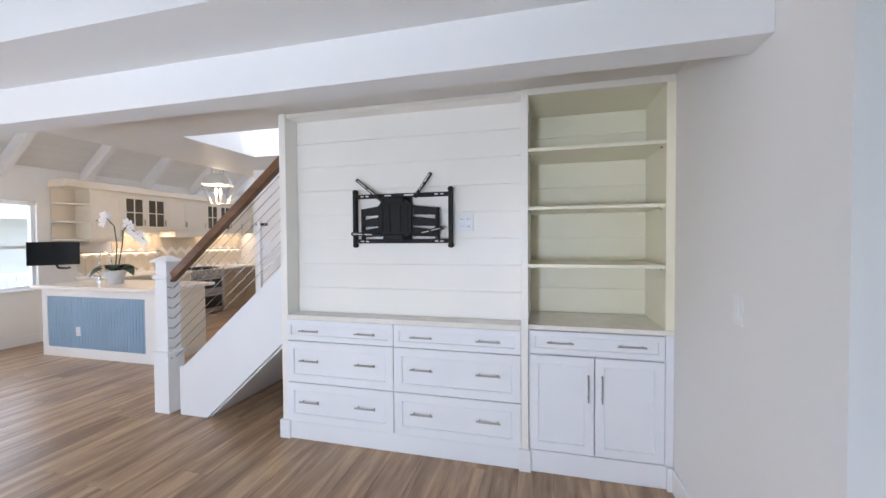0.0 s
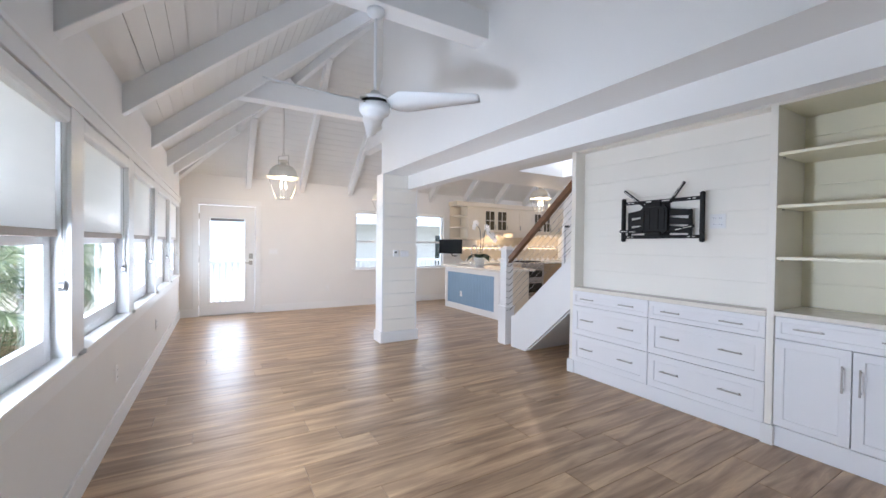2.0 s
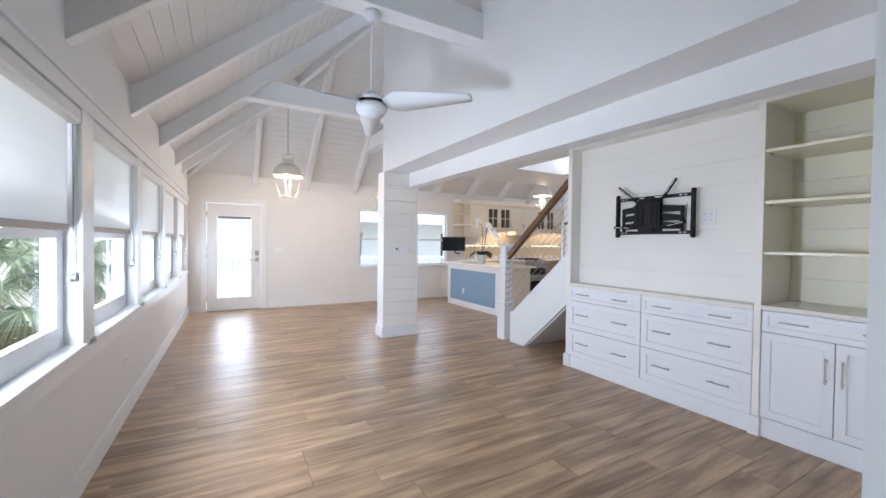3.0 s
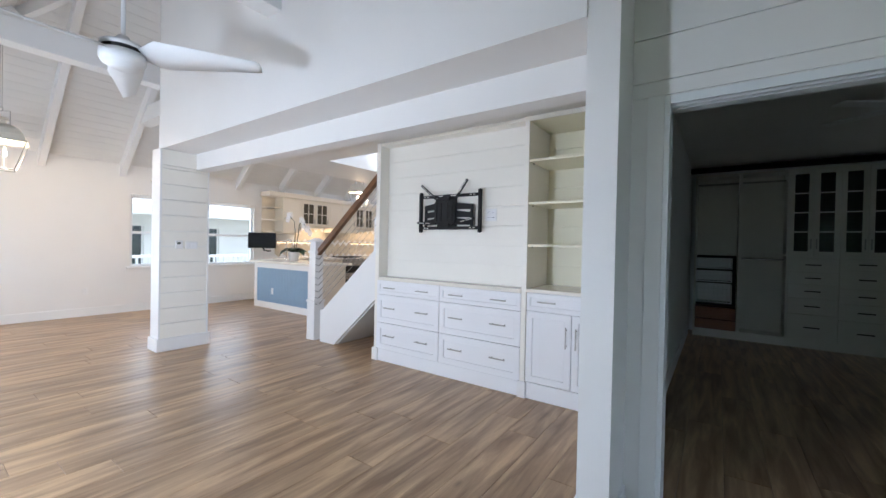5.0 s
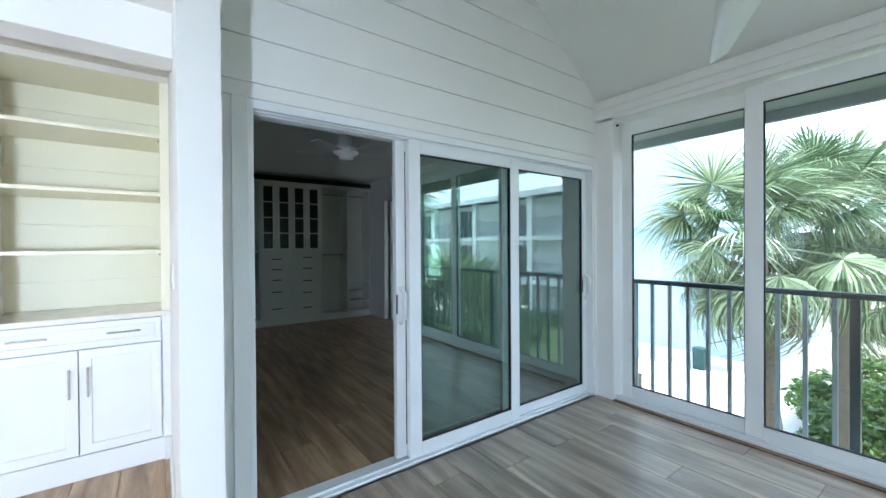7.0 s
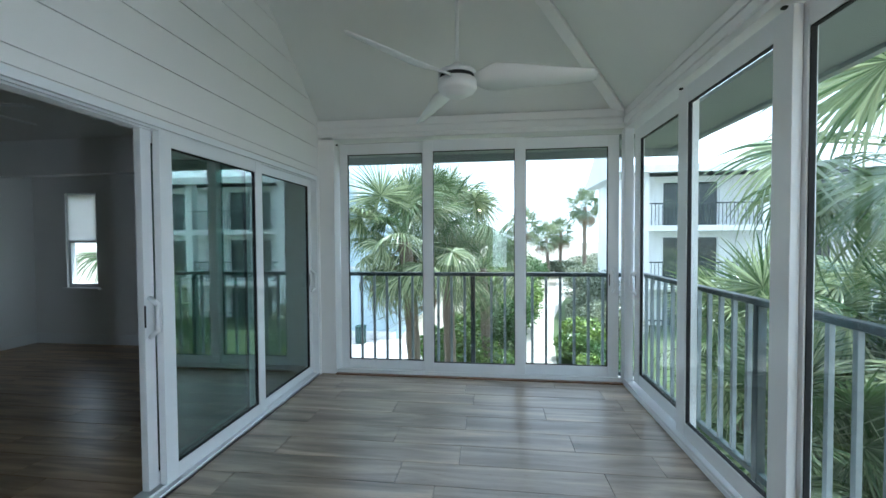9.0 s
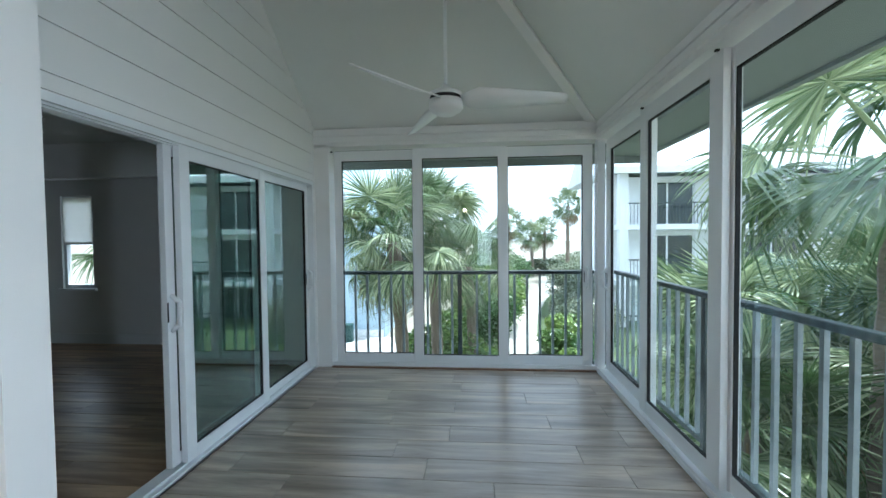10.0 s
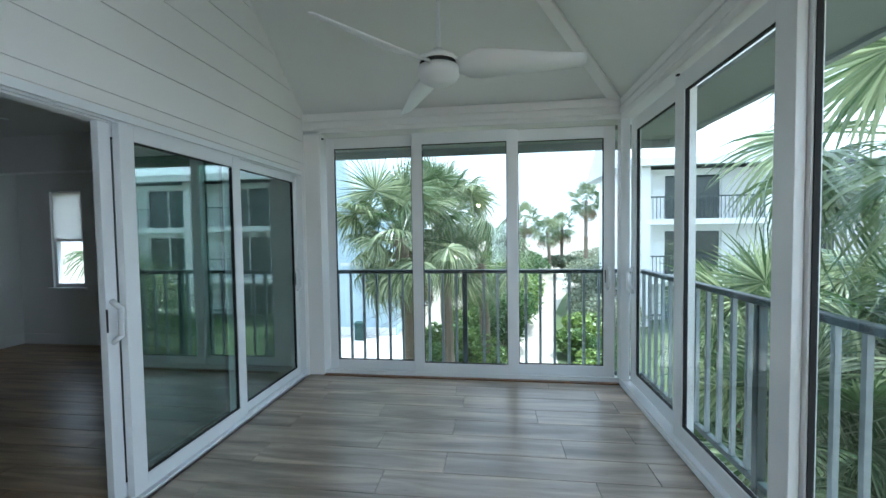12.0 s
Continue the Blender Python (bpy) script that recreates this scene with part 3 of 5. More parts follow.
ap = strip("window_apron", [(-8.0, -0.9, 0, 0.018, 0.69, 0.775)], "white apron board under the sills", "trim")
ap.matrix_world = SOUTH


def plate(m, kind, label, w=0.075, h=0.118, group="wall plates"):
    t = thing(kind, label, kind.replace("_", " "), m, group)
    part("cover_plate", boxes((-w / 2, w / 2, -0.006, 0, -h / 2, h / 2), bev=0.002), TRIM, t)
    n = max(1, round(w / 0.065))
    for k in range(n):
        x = (k - (n - 1) / 2) * 0.046
        if kind == "outlet":
            for z in (-0.026, 0.026):
                part("socket", boxes((x - 0.016, x + 0.016, -0.008, -0.004, z - 0.014, z + 0.014), bev=0.002), CAB, t)
                part("slots", boxes((x - 0.008, x - 0.005, -0.0088, -0.007, z - 0.005, z + 0.005), (x + 0.005, x + 0.008, -0.0088, -0.007, z - 0.005, z + 0.005)), DARK, t)
        else:
            part("rocker", boxes((x - 0.016, x + 0.016, -0.010, -0.004, -0.033, 0.033), bev=0.003), CAB, t)
    return t


for x in (-2.25, -4.2):
    plate(SOUTH @ pose(x - 1.2, 0.0, 0.42, 0, 0, 180), "outlet", "white duplex outlet low on the window wall")
plate(pose(1.084, 1.87, 1.21, 0, 0, -90), "light_switch", "white rocker light switch on the wall", 0.075)
plate(pose(-0.19, 2.786, 1.61), "outlet", "white double outlet on the shiplap panel", 0.12)
plate(pose(-7.01, 1.35, 0.42, 0, 0, 90), "outlet", "white outlet on the far wall")
plate(pose(-7.01, 0.28, 1.2, 0, 0, 90), "light_switch", "white triple switch beside the door", 0.17)
plate(pose(-3.0, 4.55, 1.65), "light_switch", "white switch on the wall behind the stairs", 0.075)
plate(pose(-2.75, 4.55, 1.5), "light_switch", "grey control on the wall behind the stairs", 0.075)

# ---- west door and windows ----
d = thing("door_1", "white closed entry door with a tall glass light", "door", kind="structure")
y0, y1 = -0.975, -0.055
part("door_leaf", boxes(*[(-7.08, -7.035, a, b, c, e) for a, b, c, e in holed(y0, y1, 0.015, 2.06, [(y0 + 0.165, y1 - 0.17, 0.25, 1.83)])], bev=0.0), TRIM, d)
part("lite_frame", boxes((-7.04, -7.022, y0 + 0.135, y0 + 0.17, 0.215, 1.865), (-7.04, -7.022, y1 - 0.175, y1 - 0.14, 0.215, 1.865), (-7.04, -7.022, y0 + 0.17, y1 - 0.175, 0.215, 0.255), (-7.04, -7.022, y0 + 0.17, y1 - 0.175, 1.825, 1.865), bev=0.004), TRIM, d)
pn = part("pane", boxes((-7.06, -7.055, y0 + 0.16, y1 - 0.165, 0.24, 1.84)), PANE, d)
pn.visible_shadow = False
part("blind_headrail", boxes((-7.054, -7.045, y0 + 0.175, y1 - 0.18, 1.77, 1.822)), mat("blind_grey", (0.25, 0.25, 0.25), 0.5), d)
part("door_handle", rods([(-7.03, y1 - 0.07, 0.98), (-6.985, y1 - 0.07, 0.98), (-6.985, y1 - 0.18, 0.98)], 0.009), NICKEL, d)
part("handle_plate", boxes((-7.035, -7.02, y1 - 0.10, y1 - 0.04, 0.94, 1.02), bev=0.003), NICKEL, d)
part("deadbolt", boxes((-7.035, -7.005, y1 - 0.105, y1 - 0.035, 1.06, 1.16), bev=0.006), NICKEL, d)
for z in (0.25, 1.05, 1.85):
    part("hinge", rod(bmesh.new(), (-7.028, y0 - 0.004, z - 0.05), (-7.028, y0 - 0.004, z + 0.05), 0.008, 8), NICKEL, d)
strip("door_casing", [(-7.012, -6.99, -1.08, -0.985, 0, 2.075), (-7.012, -6.99, -0.045, 0.05, 0, 2.075), (-7.012, -6.985, -1.09, 0.06, 2.075, 2.18)], "white door casing", "trim")
strip("door_threshold", [(-7.14, -6.995, -0.98, -0.05, -0.01, 0.014)], "grey metal door threshold", "threshold", NICKEL)
for i, (a, b) in enumerate(((1.95, 3.03), (3.15, 4.23))):
    t = thing("window_" + str(6 + i), "white double-hung window in the far wall", "window", kind="structure")
    part("window_frame", boxes((-7.13, -7.06, a, a + 0.045, 0.80, 2.11), (-7.13, -7.06, b - 0.045, b, 0.80, 2.11), (-7.13, -7.06, a + 0.045, b - 0.045, 2.06, 2.11), (-7.13, -7.06, a + 0.045, b - 0.045, 0.80, 0.85), (-7.12, -7.05, a + 0.045, b - 0.045, 1.40, 1.45), bev=0.004), ALU, t)
    pn = part("pane", boxes((-7.10, -7.096, a + 0.04, b - 0.04, 0.84, 2.07)), PANE, t)
    pn.visible_shadow = False
    part("window_sill", boxes((-7.05, -6.965, a - 0.06, b + 0.06, 0.775, 0.808), bev=0.005), TRIM, t)
    part("rolled_shade", boxes((-7.05, -7.0, a + 0.01, b - 0.01, 2.04, 2.105), bev=0.012), SHADE, t)

# ---- column ----
col = thing("column", "white shiplap-clad column with corner trim and base", "column", kind="structure")
part("core", boxes((-3.90, -3.70, 1.265, 1.785, 0, 2.364)), TRIM, col)
part("corner_trim", boxes((-3.91, -3.675, 1.255, 1.275, 0.14, 2.364), bev=0.002), TRIM, col)
part("corner_trim", boxes((-3.91, -3.675, 1.775, 1.795, 0.14, 2.17), bev=0.002), TRIM, col)
shiplap(col, "x", -3.70, 1.275, 1.775, [0.14 + 0.1815 * k for k in range(12)] + [2.175, 2.364], thick=0.020, gap=0.007)
part("column_base", boxes((-3.93, -3.655, 1.235, 1.815, 0, 0.15), bev=0.006), TRIM, col)
th = thing("thermostat", "white thermostat with a small grey display on the column", "thermostat")
part("housing", boxes((-3.69, -3.665, 1.42, 1.50, 1.20, 1.30), bev=0.006), TRIM, th)
part("display", boxes((-3.666, -3.663, 1.435, 1.47, 1.255, 1.28)), mat("grey_display", (0.12, 0.13, 0.12), 0.2), th)
tk = thing("keypad", "white three-button wall keypad on the column", "keypad")
part("housing", boxes((-3.69, -3.668, 1.53, 1.66, 1.20, 1.29), bev=0.004), TRIM, tk)
for k in range(3):
    part("button", boxes((-3.669, -3.664, 1.54 + 0.04 * k, 1.57 + 0.04 * k, 1.215, 1.275), bev=0.003), CAB, tk)


# ---- built-in media wall ----
def ring(x0, x1, z0, z1, rail, y0, y1, axis="y"):
    """A rectangular frame in one piece, between y0 (front) and y1."""
    bm = bmesh.new()
    loops = []
    for y, o in ((y0, 0.0), (y1, 0.0), (y1, rail), (y0 + 0.003, rail), (y0, rail - 0.003)):
        c = [(x0 + o, z0 + o), (x1 - o, z0 + o), (x1 - o, z1 - o), (x0 + o, z1 - o)]
        loops.append([bm.verts.new((a, y, b) if axis == "y" else (y, a, b)) for a, b in c])
    for a, b in zip(loops, loops[1:] + loops[:1]):
        for k in range(4):
            bm.faces.new((a[k], a[(k + 1) % 4], b[(k + 1) % 4], b[k]))
    bmesh.ops.recalc_face_normals(bm, faces=bm.faces)
    return bm


def shaker(name, parent, x0, x1, z0, z1, y, rail=0.055):
    g = 0.0035
    x0, x1, z0, z1 = x0 + g, x1 - g, z0 + g, z1 - g
    f = part(name, ring(x0, x1, z0, z1, rail, y - 0.02, y + 0.012), CAB, parent)
    part("panel", boxes((x0 + rail - 0.002, x1 - rail + 0.002, y - 0.010, y - 0.002, z0 + rail - 0.002, z1 - rail + 0.002)), CAB, f)
    return f


def pull(parent, x, y, z, length=0.15, upright=False):
    h = length / 2
    if upright:
        pts = [(x, y, z - h + 0.02), (x, y - 0.03, z - h + 0.02), (x, y - 0.03, z + h - 0.02), (x, y, z + h - 0.02)]
        bar = [(x - 0.005, x + 0.005, y - 0.036, y - 0.026, z - h, z + h)]
    else:
        pts = [(x - h + 0.02, y, z), (x - h + 0.02, y - 0.03, z), (x + h - 0.02, y - 0.03, z), (x + h - 0.02, y, z)]
        bar = [(x - h, x + h, y - 0.036, y - 0.026, z - 0.005, z + 0.005)]
    bm = rods(pts, 0.0045, 6)
    for b in bar:
        box(bm, *b, bev=0.002)
    return part("handle", bm, NICKEL, parent, "brushed nickel bar handle")


YF = 2.66
dc = thing("drawer_cabinet", "white built-in cabinet with six shaker drawers", "cabinet")
part("body", boxes((-1.545, 0.20, YF + 0.016, 3.14, 0.0, 0.905)), CAB, dc)
part("plinth", boxes((-1.545, 0.20, YF - 0.016, YF + 0.004, 0, 0.13), bev=0.002), CAB, dc)
for xa, xb in ((-1.545, -0.68), (-0.68, 0.20)):
    for za, zb in ((0.745, 0.905), (0.43, 0.745), (0.13, 0.43)):
        f = shaker("drawer_front", dc, xa, xb, za, zb, YF, 0.04 if za > 0.7 else 0.06)
        w = xb - xa
        for u in (0.24, 0.76):
            pull(f, xa + w * u, YF - 0.02, (za + zb) / 2 + (0.015 if za < 0.7 else 0.0), 0.16)
bc = thing("base_cabinet", "white built-in cabinet with one drawer over two doors", "cabinet")
part("body", boxes((0.245, 1.08, YF + 0.016, 3.14, 0.0, 0.92)), CAB, bc)
part("plinth", boxes((0.245, 1.07, YF - 0.016, YF + 0.004, 0, 0.14), bev=0.002), CAB, bc)
f = shaker("drawer_front", bc, 0.25, 1.035, 0.765, 0.915, YF, 0.035)
pull(f, 0.44, YF - 0.02, 0.845, 0.16)
pull(f, 0.85, YF - 0.02, 0.845, 0.16)
f = shaker("door", bc, 0.25, 0.6425, 0.145, 0.76, YF)
pull(f, 0.605, YF - 0.02, 0.575, 0.17, True)
f = shaker("door", bc, 0.6425, 1.035, 0.145, 0.76, YF)
pull(f, 0.685, YF - 0.02, 0.575, 0.17, True)
part("filler", boxes((1.037, 1.082, YF - 0.012, YF + 0.004, 0.14, 0.92)), CAB, bc)
ct = thing("countertop", "cream quartz top on the drawer cabinet", "countertop")
part("slab", boxes((-1.53, 0.20, 2.63, 2.80, 0.905, 0.94), bev=0.004), COUNTER, ct)
ct = thing("countertop", "cream quartz top under the open shelves", "countertop")
part("slab", boxes((0.245, 1.08, 2.63, 3.14, 0.92, 0.95), bev=0.004), COUNTER, ct)
mp = thing("media_panel", "white shiplap media panel framed by pilasters", "wall panel")
part("backing", boxes((-1.53, 0.20, 2.80, 3.14, 0.905, 2.44)), SHIP, mp)
shiplap(mp, "y", 2.80, -1.53, 0.20, [0.942, 1.134, 1.318, 1.502, 1.686, 1.87, 2.054, 2.238, 2.425], 0.012, SHIP)
part("pilaster", boxes((-1.585, -1.53, 2.645, 3.14, 0, 2.44), bev=0.002), SHIP, mp)
part("pilaster", boxes((0.20, 0.245, 2.64, 3.14, 0, 2.44), bev=0.002), SHIP, mp)
part("pilaster_base", boxes((-1.60, -1.515, 2.625, 2.66, 0, 0.14), bev=0.003), TRIM, mp)
part("pilaster_base", boxes((0.185, 0.26, 2.62, 2.66, 0, 0.14), bev=0.003), TRIM, mp)
part("pilaster_base", boxes((1.045, 1.083, 2.62, 2.66, 0, 0.14), bev=0.003), TRIM, mp)
part("crown", boxes((-1.53, 0.20, 2.66, 2.80, 2.41, 2.44), (0.245, 1.083, 2.64, 2.66, 2.40, 2.44), bev=0.002), SHIP, mp)
CREAMB = mat("cream_shelf_paint", (0.90, 0.855, 0.665), 0.4, var=0.015, scale=2, bump=0.05)
bk = thing("bookcase", "cream open bookcase with three shelves and shiplap back", "bookcase")
shiplap(bk, "y", 3.14, 0.245, 1.04, [0.952, 1.134, 1.318, 1.502, 1.686, 1.87, 2.054, 2.238, 2.40], 0.012, CREAMB)
part("back", boxes((0.245, 1.083, 3.14, 3.16, 0.95, 2.44)), CREAMB, bk)
part("side", boxes((1.035, 1.083, 2.645, 3.14, 0.95, 2.40)), CREAMB, bk)
part("top", boxes((0.245, 1.083, 2.66, 3.14, 2.40, 2.44)), CREAMB, bk)
for z in (1.335, 1.70, 2.07):
    part("shelf", boxes((0.246, 1.034, 2.655, 3.127, z - 0.022, z), bev=0.002), CREAMB, bk)
    for x in (0.25, 1.025):
        part("shelf_pin", boxes((x, x + 0.01, 2.72, 2.735, z - 0.034, z - 0.022)), NICKEL, bk)

# ---- television bracket ----
tv = thing("tv_bracket", "black steel full-motion television bracket with no screen", "tv bracket", pose(0.02, 0, 0))
yb = 2.788
part("wall_plate", boxes((-0.82, -0.60, yb - 0.03, yb, 1.50, 1.80), bev=0.004), BLACK, tv)
part("centre_plate", prism([(-0.83, 1.54), (-0.79, 1.515), (-0.62, 1.515), (-0.58, 1.54), (-0.58, 1.74), (-0.61, 1.775), (-0.80, 1.775), (-0.83, 1.74)], "y", yb - 0.085, yb - 0.06), BLACK, tv)
part("tilt_block", boxes((-0.78, -0.63, yb - 0.11, yb - 0.08, 1.755, 1.80), bev=0.012), BLACK, tv)
part("tilt_block", boxes((-0.78, -0.63, yb - 0.11, yb - 0.08, 1.49, 1.535), bev=0.012), BLACK, tv)
for x in (-0.80, -0.745, -0.665, -0.61):
    part("rib", boxes((x - 0.008, x + 0.008, yb - 0.095, yb - 0.084, 1.55, 1.74), bev=0.003), BLACK, tv)
for x in (-0.77, -0.64):
    for z in (1.58, 1.70):
        part("bolt", rod(bmesh.new(), (x, yb - 0.084, z), (x, yb - 0.094, z), 0.010, 8), BLACK, tv)
part("rail", boxes((-1.01, -0.30, yb - 0.075, yb - 0.05, 1.795, 1.825), bev=0.004), BLACK, tv)
part("rail", boxes((-1.01, -0.30, yb - 0.075, yb - 0.05, 1.47, 1.50), bev=0.004), BLACK, tv)
for x in (-1.02, -0.30):
    part("upright", boxes((x - 0.014, x + 0.014, yb - 0.085, yb - 0.04, 1.46, 1.84), bev=0.008), BLACK, tv)
for x in (-1.02, -0.30):
    for z in (1.455, 1.845):
        bm = bmesh.new()
        bmesh.ops.create_uvsphere(bm, u_segments=14, v_segments=8, radius=0.022, matrix=Matrix.Translation((x, yb - 0.062, z)) @ Matrix.Diagonal((1, 1.1, 0.8, 1)))
        part("corner_knob", bm, BLACK, tv, smooth=True)
for x, w in ((-0.76, 0.05), (-0.60, 0.07)):
    part("printed_mark", boxes((x - w / 2, x + w / 2, yb - 0.0765, yb - 0.074, 1.806, 1.816)), SHIP, tv, "small white printed mark")
for sx, x0, x1 in ((-1, -0.835, -0.965), (1, -0.575, -0.40)):
    for z in (1.70, 1.62, 1.545):
        part("folding_arm", prism([(x0, z - 0.025), (x1, z - 0.03), (x1, z + 0.02), (x0, z + 0.04)], "y", yb - 0.06, yb - 0.035), BLACK, tv)
    part("arm_hinge", rod(bmesh.new(), (x1, yb - 0.047, 1.50), (x1, yb - 0.047, 1.72), 0.016, 10), BLACK, tv)
for a, b in (((-0.79, 1.77), (-0.99, 1.93)), ((-0.55, 1.79), (-0.43, 1.955)), ((-0.80, 1.53), (-1.035, 1.54)), ((-0.56, 1.53), (-0.35, 1.575))):
    bm = rods([(a[0], yb - 0.095, a[1]), (b[0], yb - 0.095, b[1])], 0.013, 8)
    va = part("vesa_arm", bm, BLACK, tv)
    for u0, u1 in ((0.30, 0.55), (0.62, 0.94)):
        p0 = (a[0] + (b[0] - a[0]) * u0, yb - 0.107, a[1] + (b[1] - a[1]) * u0)
        p1 = (a[0] + (b[0] - a[0]) * u1, yb - 0.107, a[1] + (b[1] - a[1]) * u1)
        part("slot", rods([p0, p1], 0.0035, 6), SHIP, va)
for x in (-0.96, -0.92, -0.40, -0.36):
    for z in (1.81, 1.485):
        part("slot", boxes((x - 0.012, x + 0.012, yb - 0.0765, yb - 0.074, z - 0.004, z + 0.004)), SHIP, tv)


# ---- stairs ----
st = thing("staircase", "white closed-string staircase with wooden treads", "staircase")
part("skirt", prism([(-2.70, 0.0), (-2.42, 0.0), (-1.59, 0.75), (-1.59, 1.35), (-2.66, 0.42), (-2.70, 0.42)], "y", 2.76, 2.80), TRIM, st)
part("skirt", prism([(-2.62, 0.0), (-2.42, 0.0), (-0.4, 1.85), (-0.4, 2.35), (-2.62, 0.42)], "y", 3.74, 3.78), TRIM, st)
part("soffit", prism([(-2.40, 0.0), (-1.60, 0.72), (-1.60, 0.75), (-2.43, 0.0)], "y", 2.80, 3.74), TRIM, st)
for k in range(5):
    x = -2.62 + 0.215 * k
    part("riser", boxes((x, x + 0.018, 2.80, 3.74, 0.185 * k, 0.185 * (k + 1) - 0.028)), TRIM, st)
    part("tread", boxes((x - 0.02, x + 0.235, 2.80, 3.74, 0.185 * (k + 1) - 0.028, 0.185 * (k + 1)), bev=0.006), RAILWOOD, st)
structure("wall_stair_inner", boxes((-1.59, -1.50, 3.14, 3.74, 0, 2.44), (-1.59, 1.08, 3.16, 3.20, 0, 2.44)), WALL, "white wall beside the stairs", "wall")
structure("wall_under_stair", boxes((-1.62, -1.59, 2.80, 3.74, 0, 0.72)), WALL, "white panel closing the space under the stairs", "wall")
nw = thing("newel_post", "white panelled newel post with a stepped cap", "newel post")
part("base", boxes((-2.955, -2.795, 2.735, 2.895, 0, 0.50), bev=0.004), TRIM, nw)
part("base_moulding", boxes((-2.965, -2.785, 2.725, 2.905, 0.50, 0.535), bev=0.008), TRIM, nw)
part("shaft", boxes((-2.94, -2.81, 2.75, 2.88, 0.535, 1.17), bev=0.003), TRIM, nw)
part("neck_moulding", boxes((-2.955, -2.795, 2.735, 2.895, 1.165, 1.20), bev=0.008), TRIM, nw)
part("head", boxes((-2.935, -2.815, 2.755, 2.875, 1.20, 1.31), bev=0.002), TRIM, nw)
bm = boxes((-2.965, -2.785, 2.725, 2.905, 1.31, 1.33), bev=0.006)
bmesh.ops.create_cone(bm, cap_ends=True, segments=4, radius1=0.12, radius2=0.03, depth=0.04, matrix=pose(-2.875, 2.815, 1.35, 0, 0, 45))
part("cap", bm, TRIM, nw)
hr = thing("handrail", "brown stained wooden handrail sloping up the stairs", "handrail")
part("rail", prism([(-2.81, 1.14), (-1.585, 2.175), (-1.585, 2.26), (-2.81, 1.225)], "y", 2.785, 2.845), RAILWOOD, hr)
cr = thing("cable_railing", "thin stainless cables under the handrail", "railing")
for k in range(8):
    z = 0.47 + 0.088 * k
    part("cable", rod(bmesh.new(), (-2.81, 2.815, z), (-1.60, 2.815, z + 0.845 * 1.21), 0.003, 6), STEEL, cr)
    part("cable_end", rod(bmesh.new(), (-2.83, 2.815, z - 0.015), (-2.76, 2.815, z + 0.043), 0.006, 6), STEEL, cr)
    part("cable_stud", rod(bmesh.new(), (-2.81, 2.80, z), (-2.775, 2.73, z + 0.02), 0.005, 6), STEEL, cr)
bp = thing("rail_post", "slim white stair post with a black rail bracket", "post")
part("post", boxes((-2.72, -2.68, 3.745, 3.785, 0.40, 1.72), bev=0.003), TRIM, bp)
part("bracket", boxes((-2.74, -2.60, 3.755, 3.775, 1.66, 1.69)), BLACK, bp)
for k in range(7):
    part("cable", rod(bmesh.new(), (-2.68, 3.765, 0.62 + 0.1 * k), (-1.0, 3.765, 0.62 + 0.1 * k + 0.86 * 1.68), 0.0025, 6), STEEL, bp)

# ---- kitchen ----
isl = thing("kitchen_island", "white kitchen island with a blue beadboard front", "kitchen island")
part("body", boxes((-6.10, -4.20, 3.79, 4.48, 0, 0.89)), CREAM, isl)
part("frame", boxes((-6.12, -6.03, 3.76, 3.79, 0, 0.89), (-4.36, -4.19, 3.76, 3.79, 0, 0.89), (-6.03, -4.36, 3.76, 3.79, 0.79, 0.89), (-6.03, -4.36, 3.76, 3.79, 0, 0.12), bev=0.003), TRIM, isl)
part("bead_backing", boxes((-6.03, -4.36, 3.7868, 3.7895, 0.12, 0.79)), BLUE, isl)
for k in range(33):
    x = -6.03 + 1.67 * k / 33
    part("bead", boxes((x + 0.0025, x + 1.67 / 33 - 0.0025, 3.770, 3.7868, 0.12, 0.79), bev=0.004), BLUE, isl, "blue painted beadboard")
plate(pose(-5.49, 3.773, 0.34), "outlet", "white outlet on the blue island front")
it = thing("island_top", "pale quartz island worktop", "worktop")
part("slab", boxes((-6.20, -4.10, 3.68, 4.55, 0.89, 0.93), bev=0.004), COUNTER, it)
fc = thing("faucet", "tall chrome gooseneck kitchen faucet", "faucet")
part("base", lathe([(0.03, 0.93), (0.03, 0.945), (0.018, 0.95), (0.018, 0.99)], 14), CHROME, fc).location = (-5.95, 4.35, 0)
arc = [(-5.95, 4.35, 0.98), (-5.95, 4.35, 1.24)] + [(-5.95 + 0.11 * (1 - math.cos(a)), 4.35, 1.24 + 0.12 * math.sin(a)) for a in np.linspace(0.3, 2.9, 9)] + [(-5.73, 4.35, 1.18)]
part("spout", rods(arc, 0.013, 8), CHROME, fc, smooth=True)
part("lever", rods([(-5.95, 4.33, 1.0), (-5.95, 4.25, 1.04)], 0.007, 6), CHROME, fc)
pp = thing("orchid", "white orchid with dark leaves in a white pot", "potted plant", pose(-5.28, 4.09, 0.93) @ Matrix.Diagonal((1.35, 1.35, 1.3, 1)))
part("pot", lathe([(0.06, 0.0), (0.085, 0.13), (0.09, 0.14), (0.075, 0.14), (0.07, 0.12), (0.005, 0.12)], 20), TRIM, pp, smooth=True)
LEAFD = mat("dark_leaf", (0.018, 0.05, 0.017), 0.4, var=0.15, scale=20)
for k in range(7):
    bm = bmesh.new()
    rows = []
    for j in range(6):
        u = j / 5
        w = 0.085 * math.sin(math.pi * min(0.98, 0.12 + 0.86 * u))
        x = 0.20 * u
        z = 0.12 + 0.24 * u - 0.26 * u * u
        rows.append([bm.verts.new((x, -w, z + 0.01)), bm.verts.new((x, 0, z)), bm.verts.new((x, w, z + 0.01))])
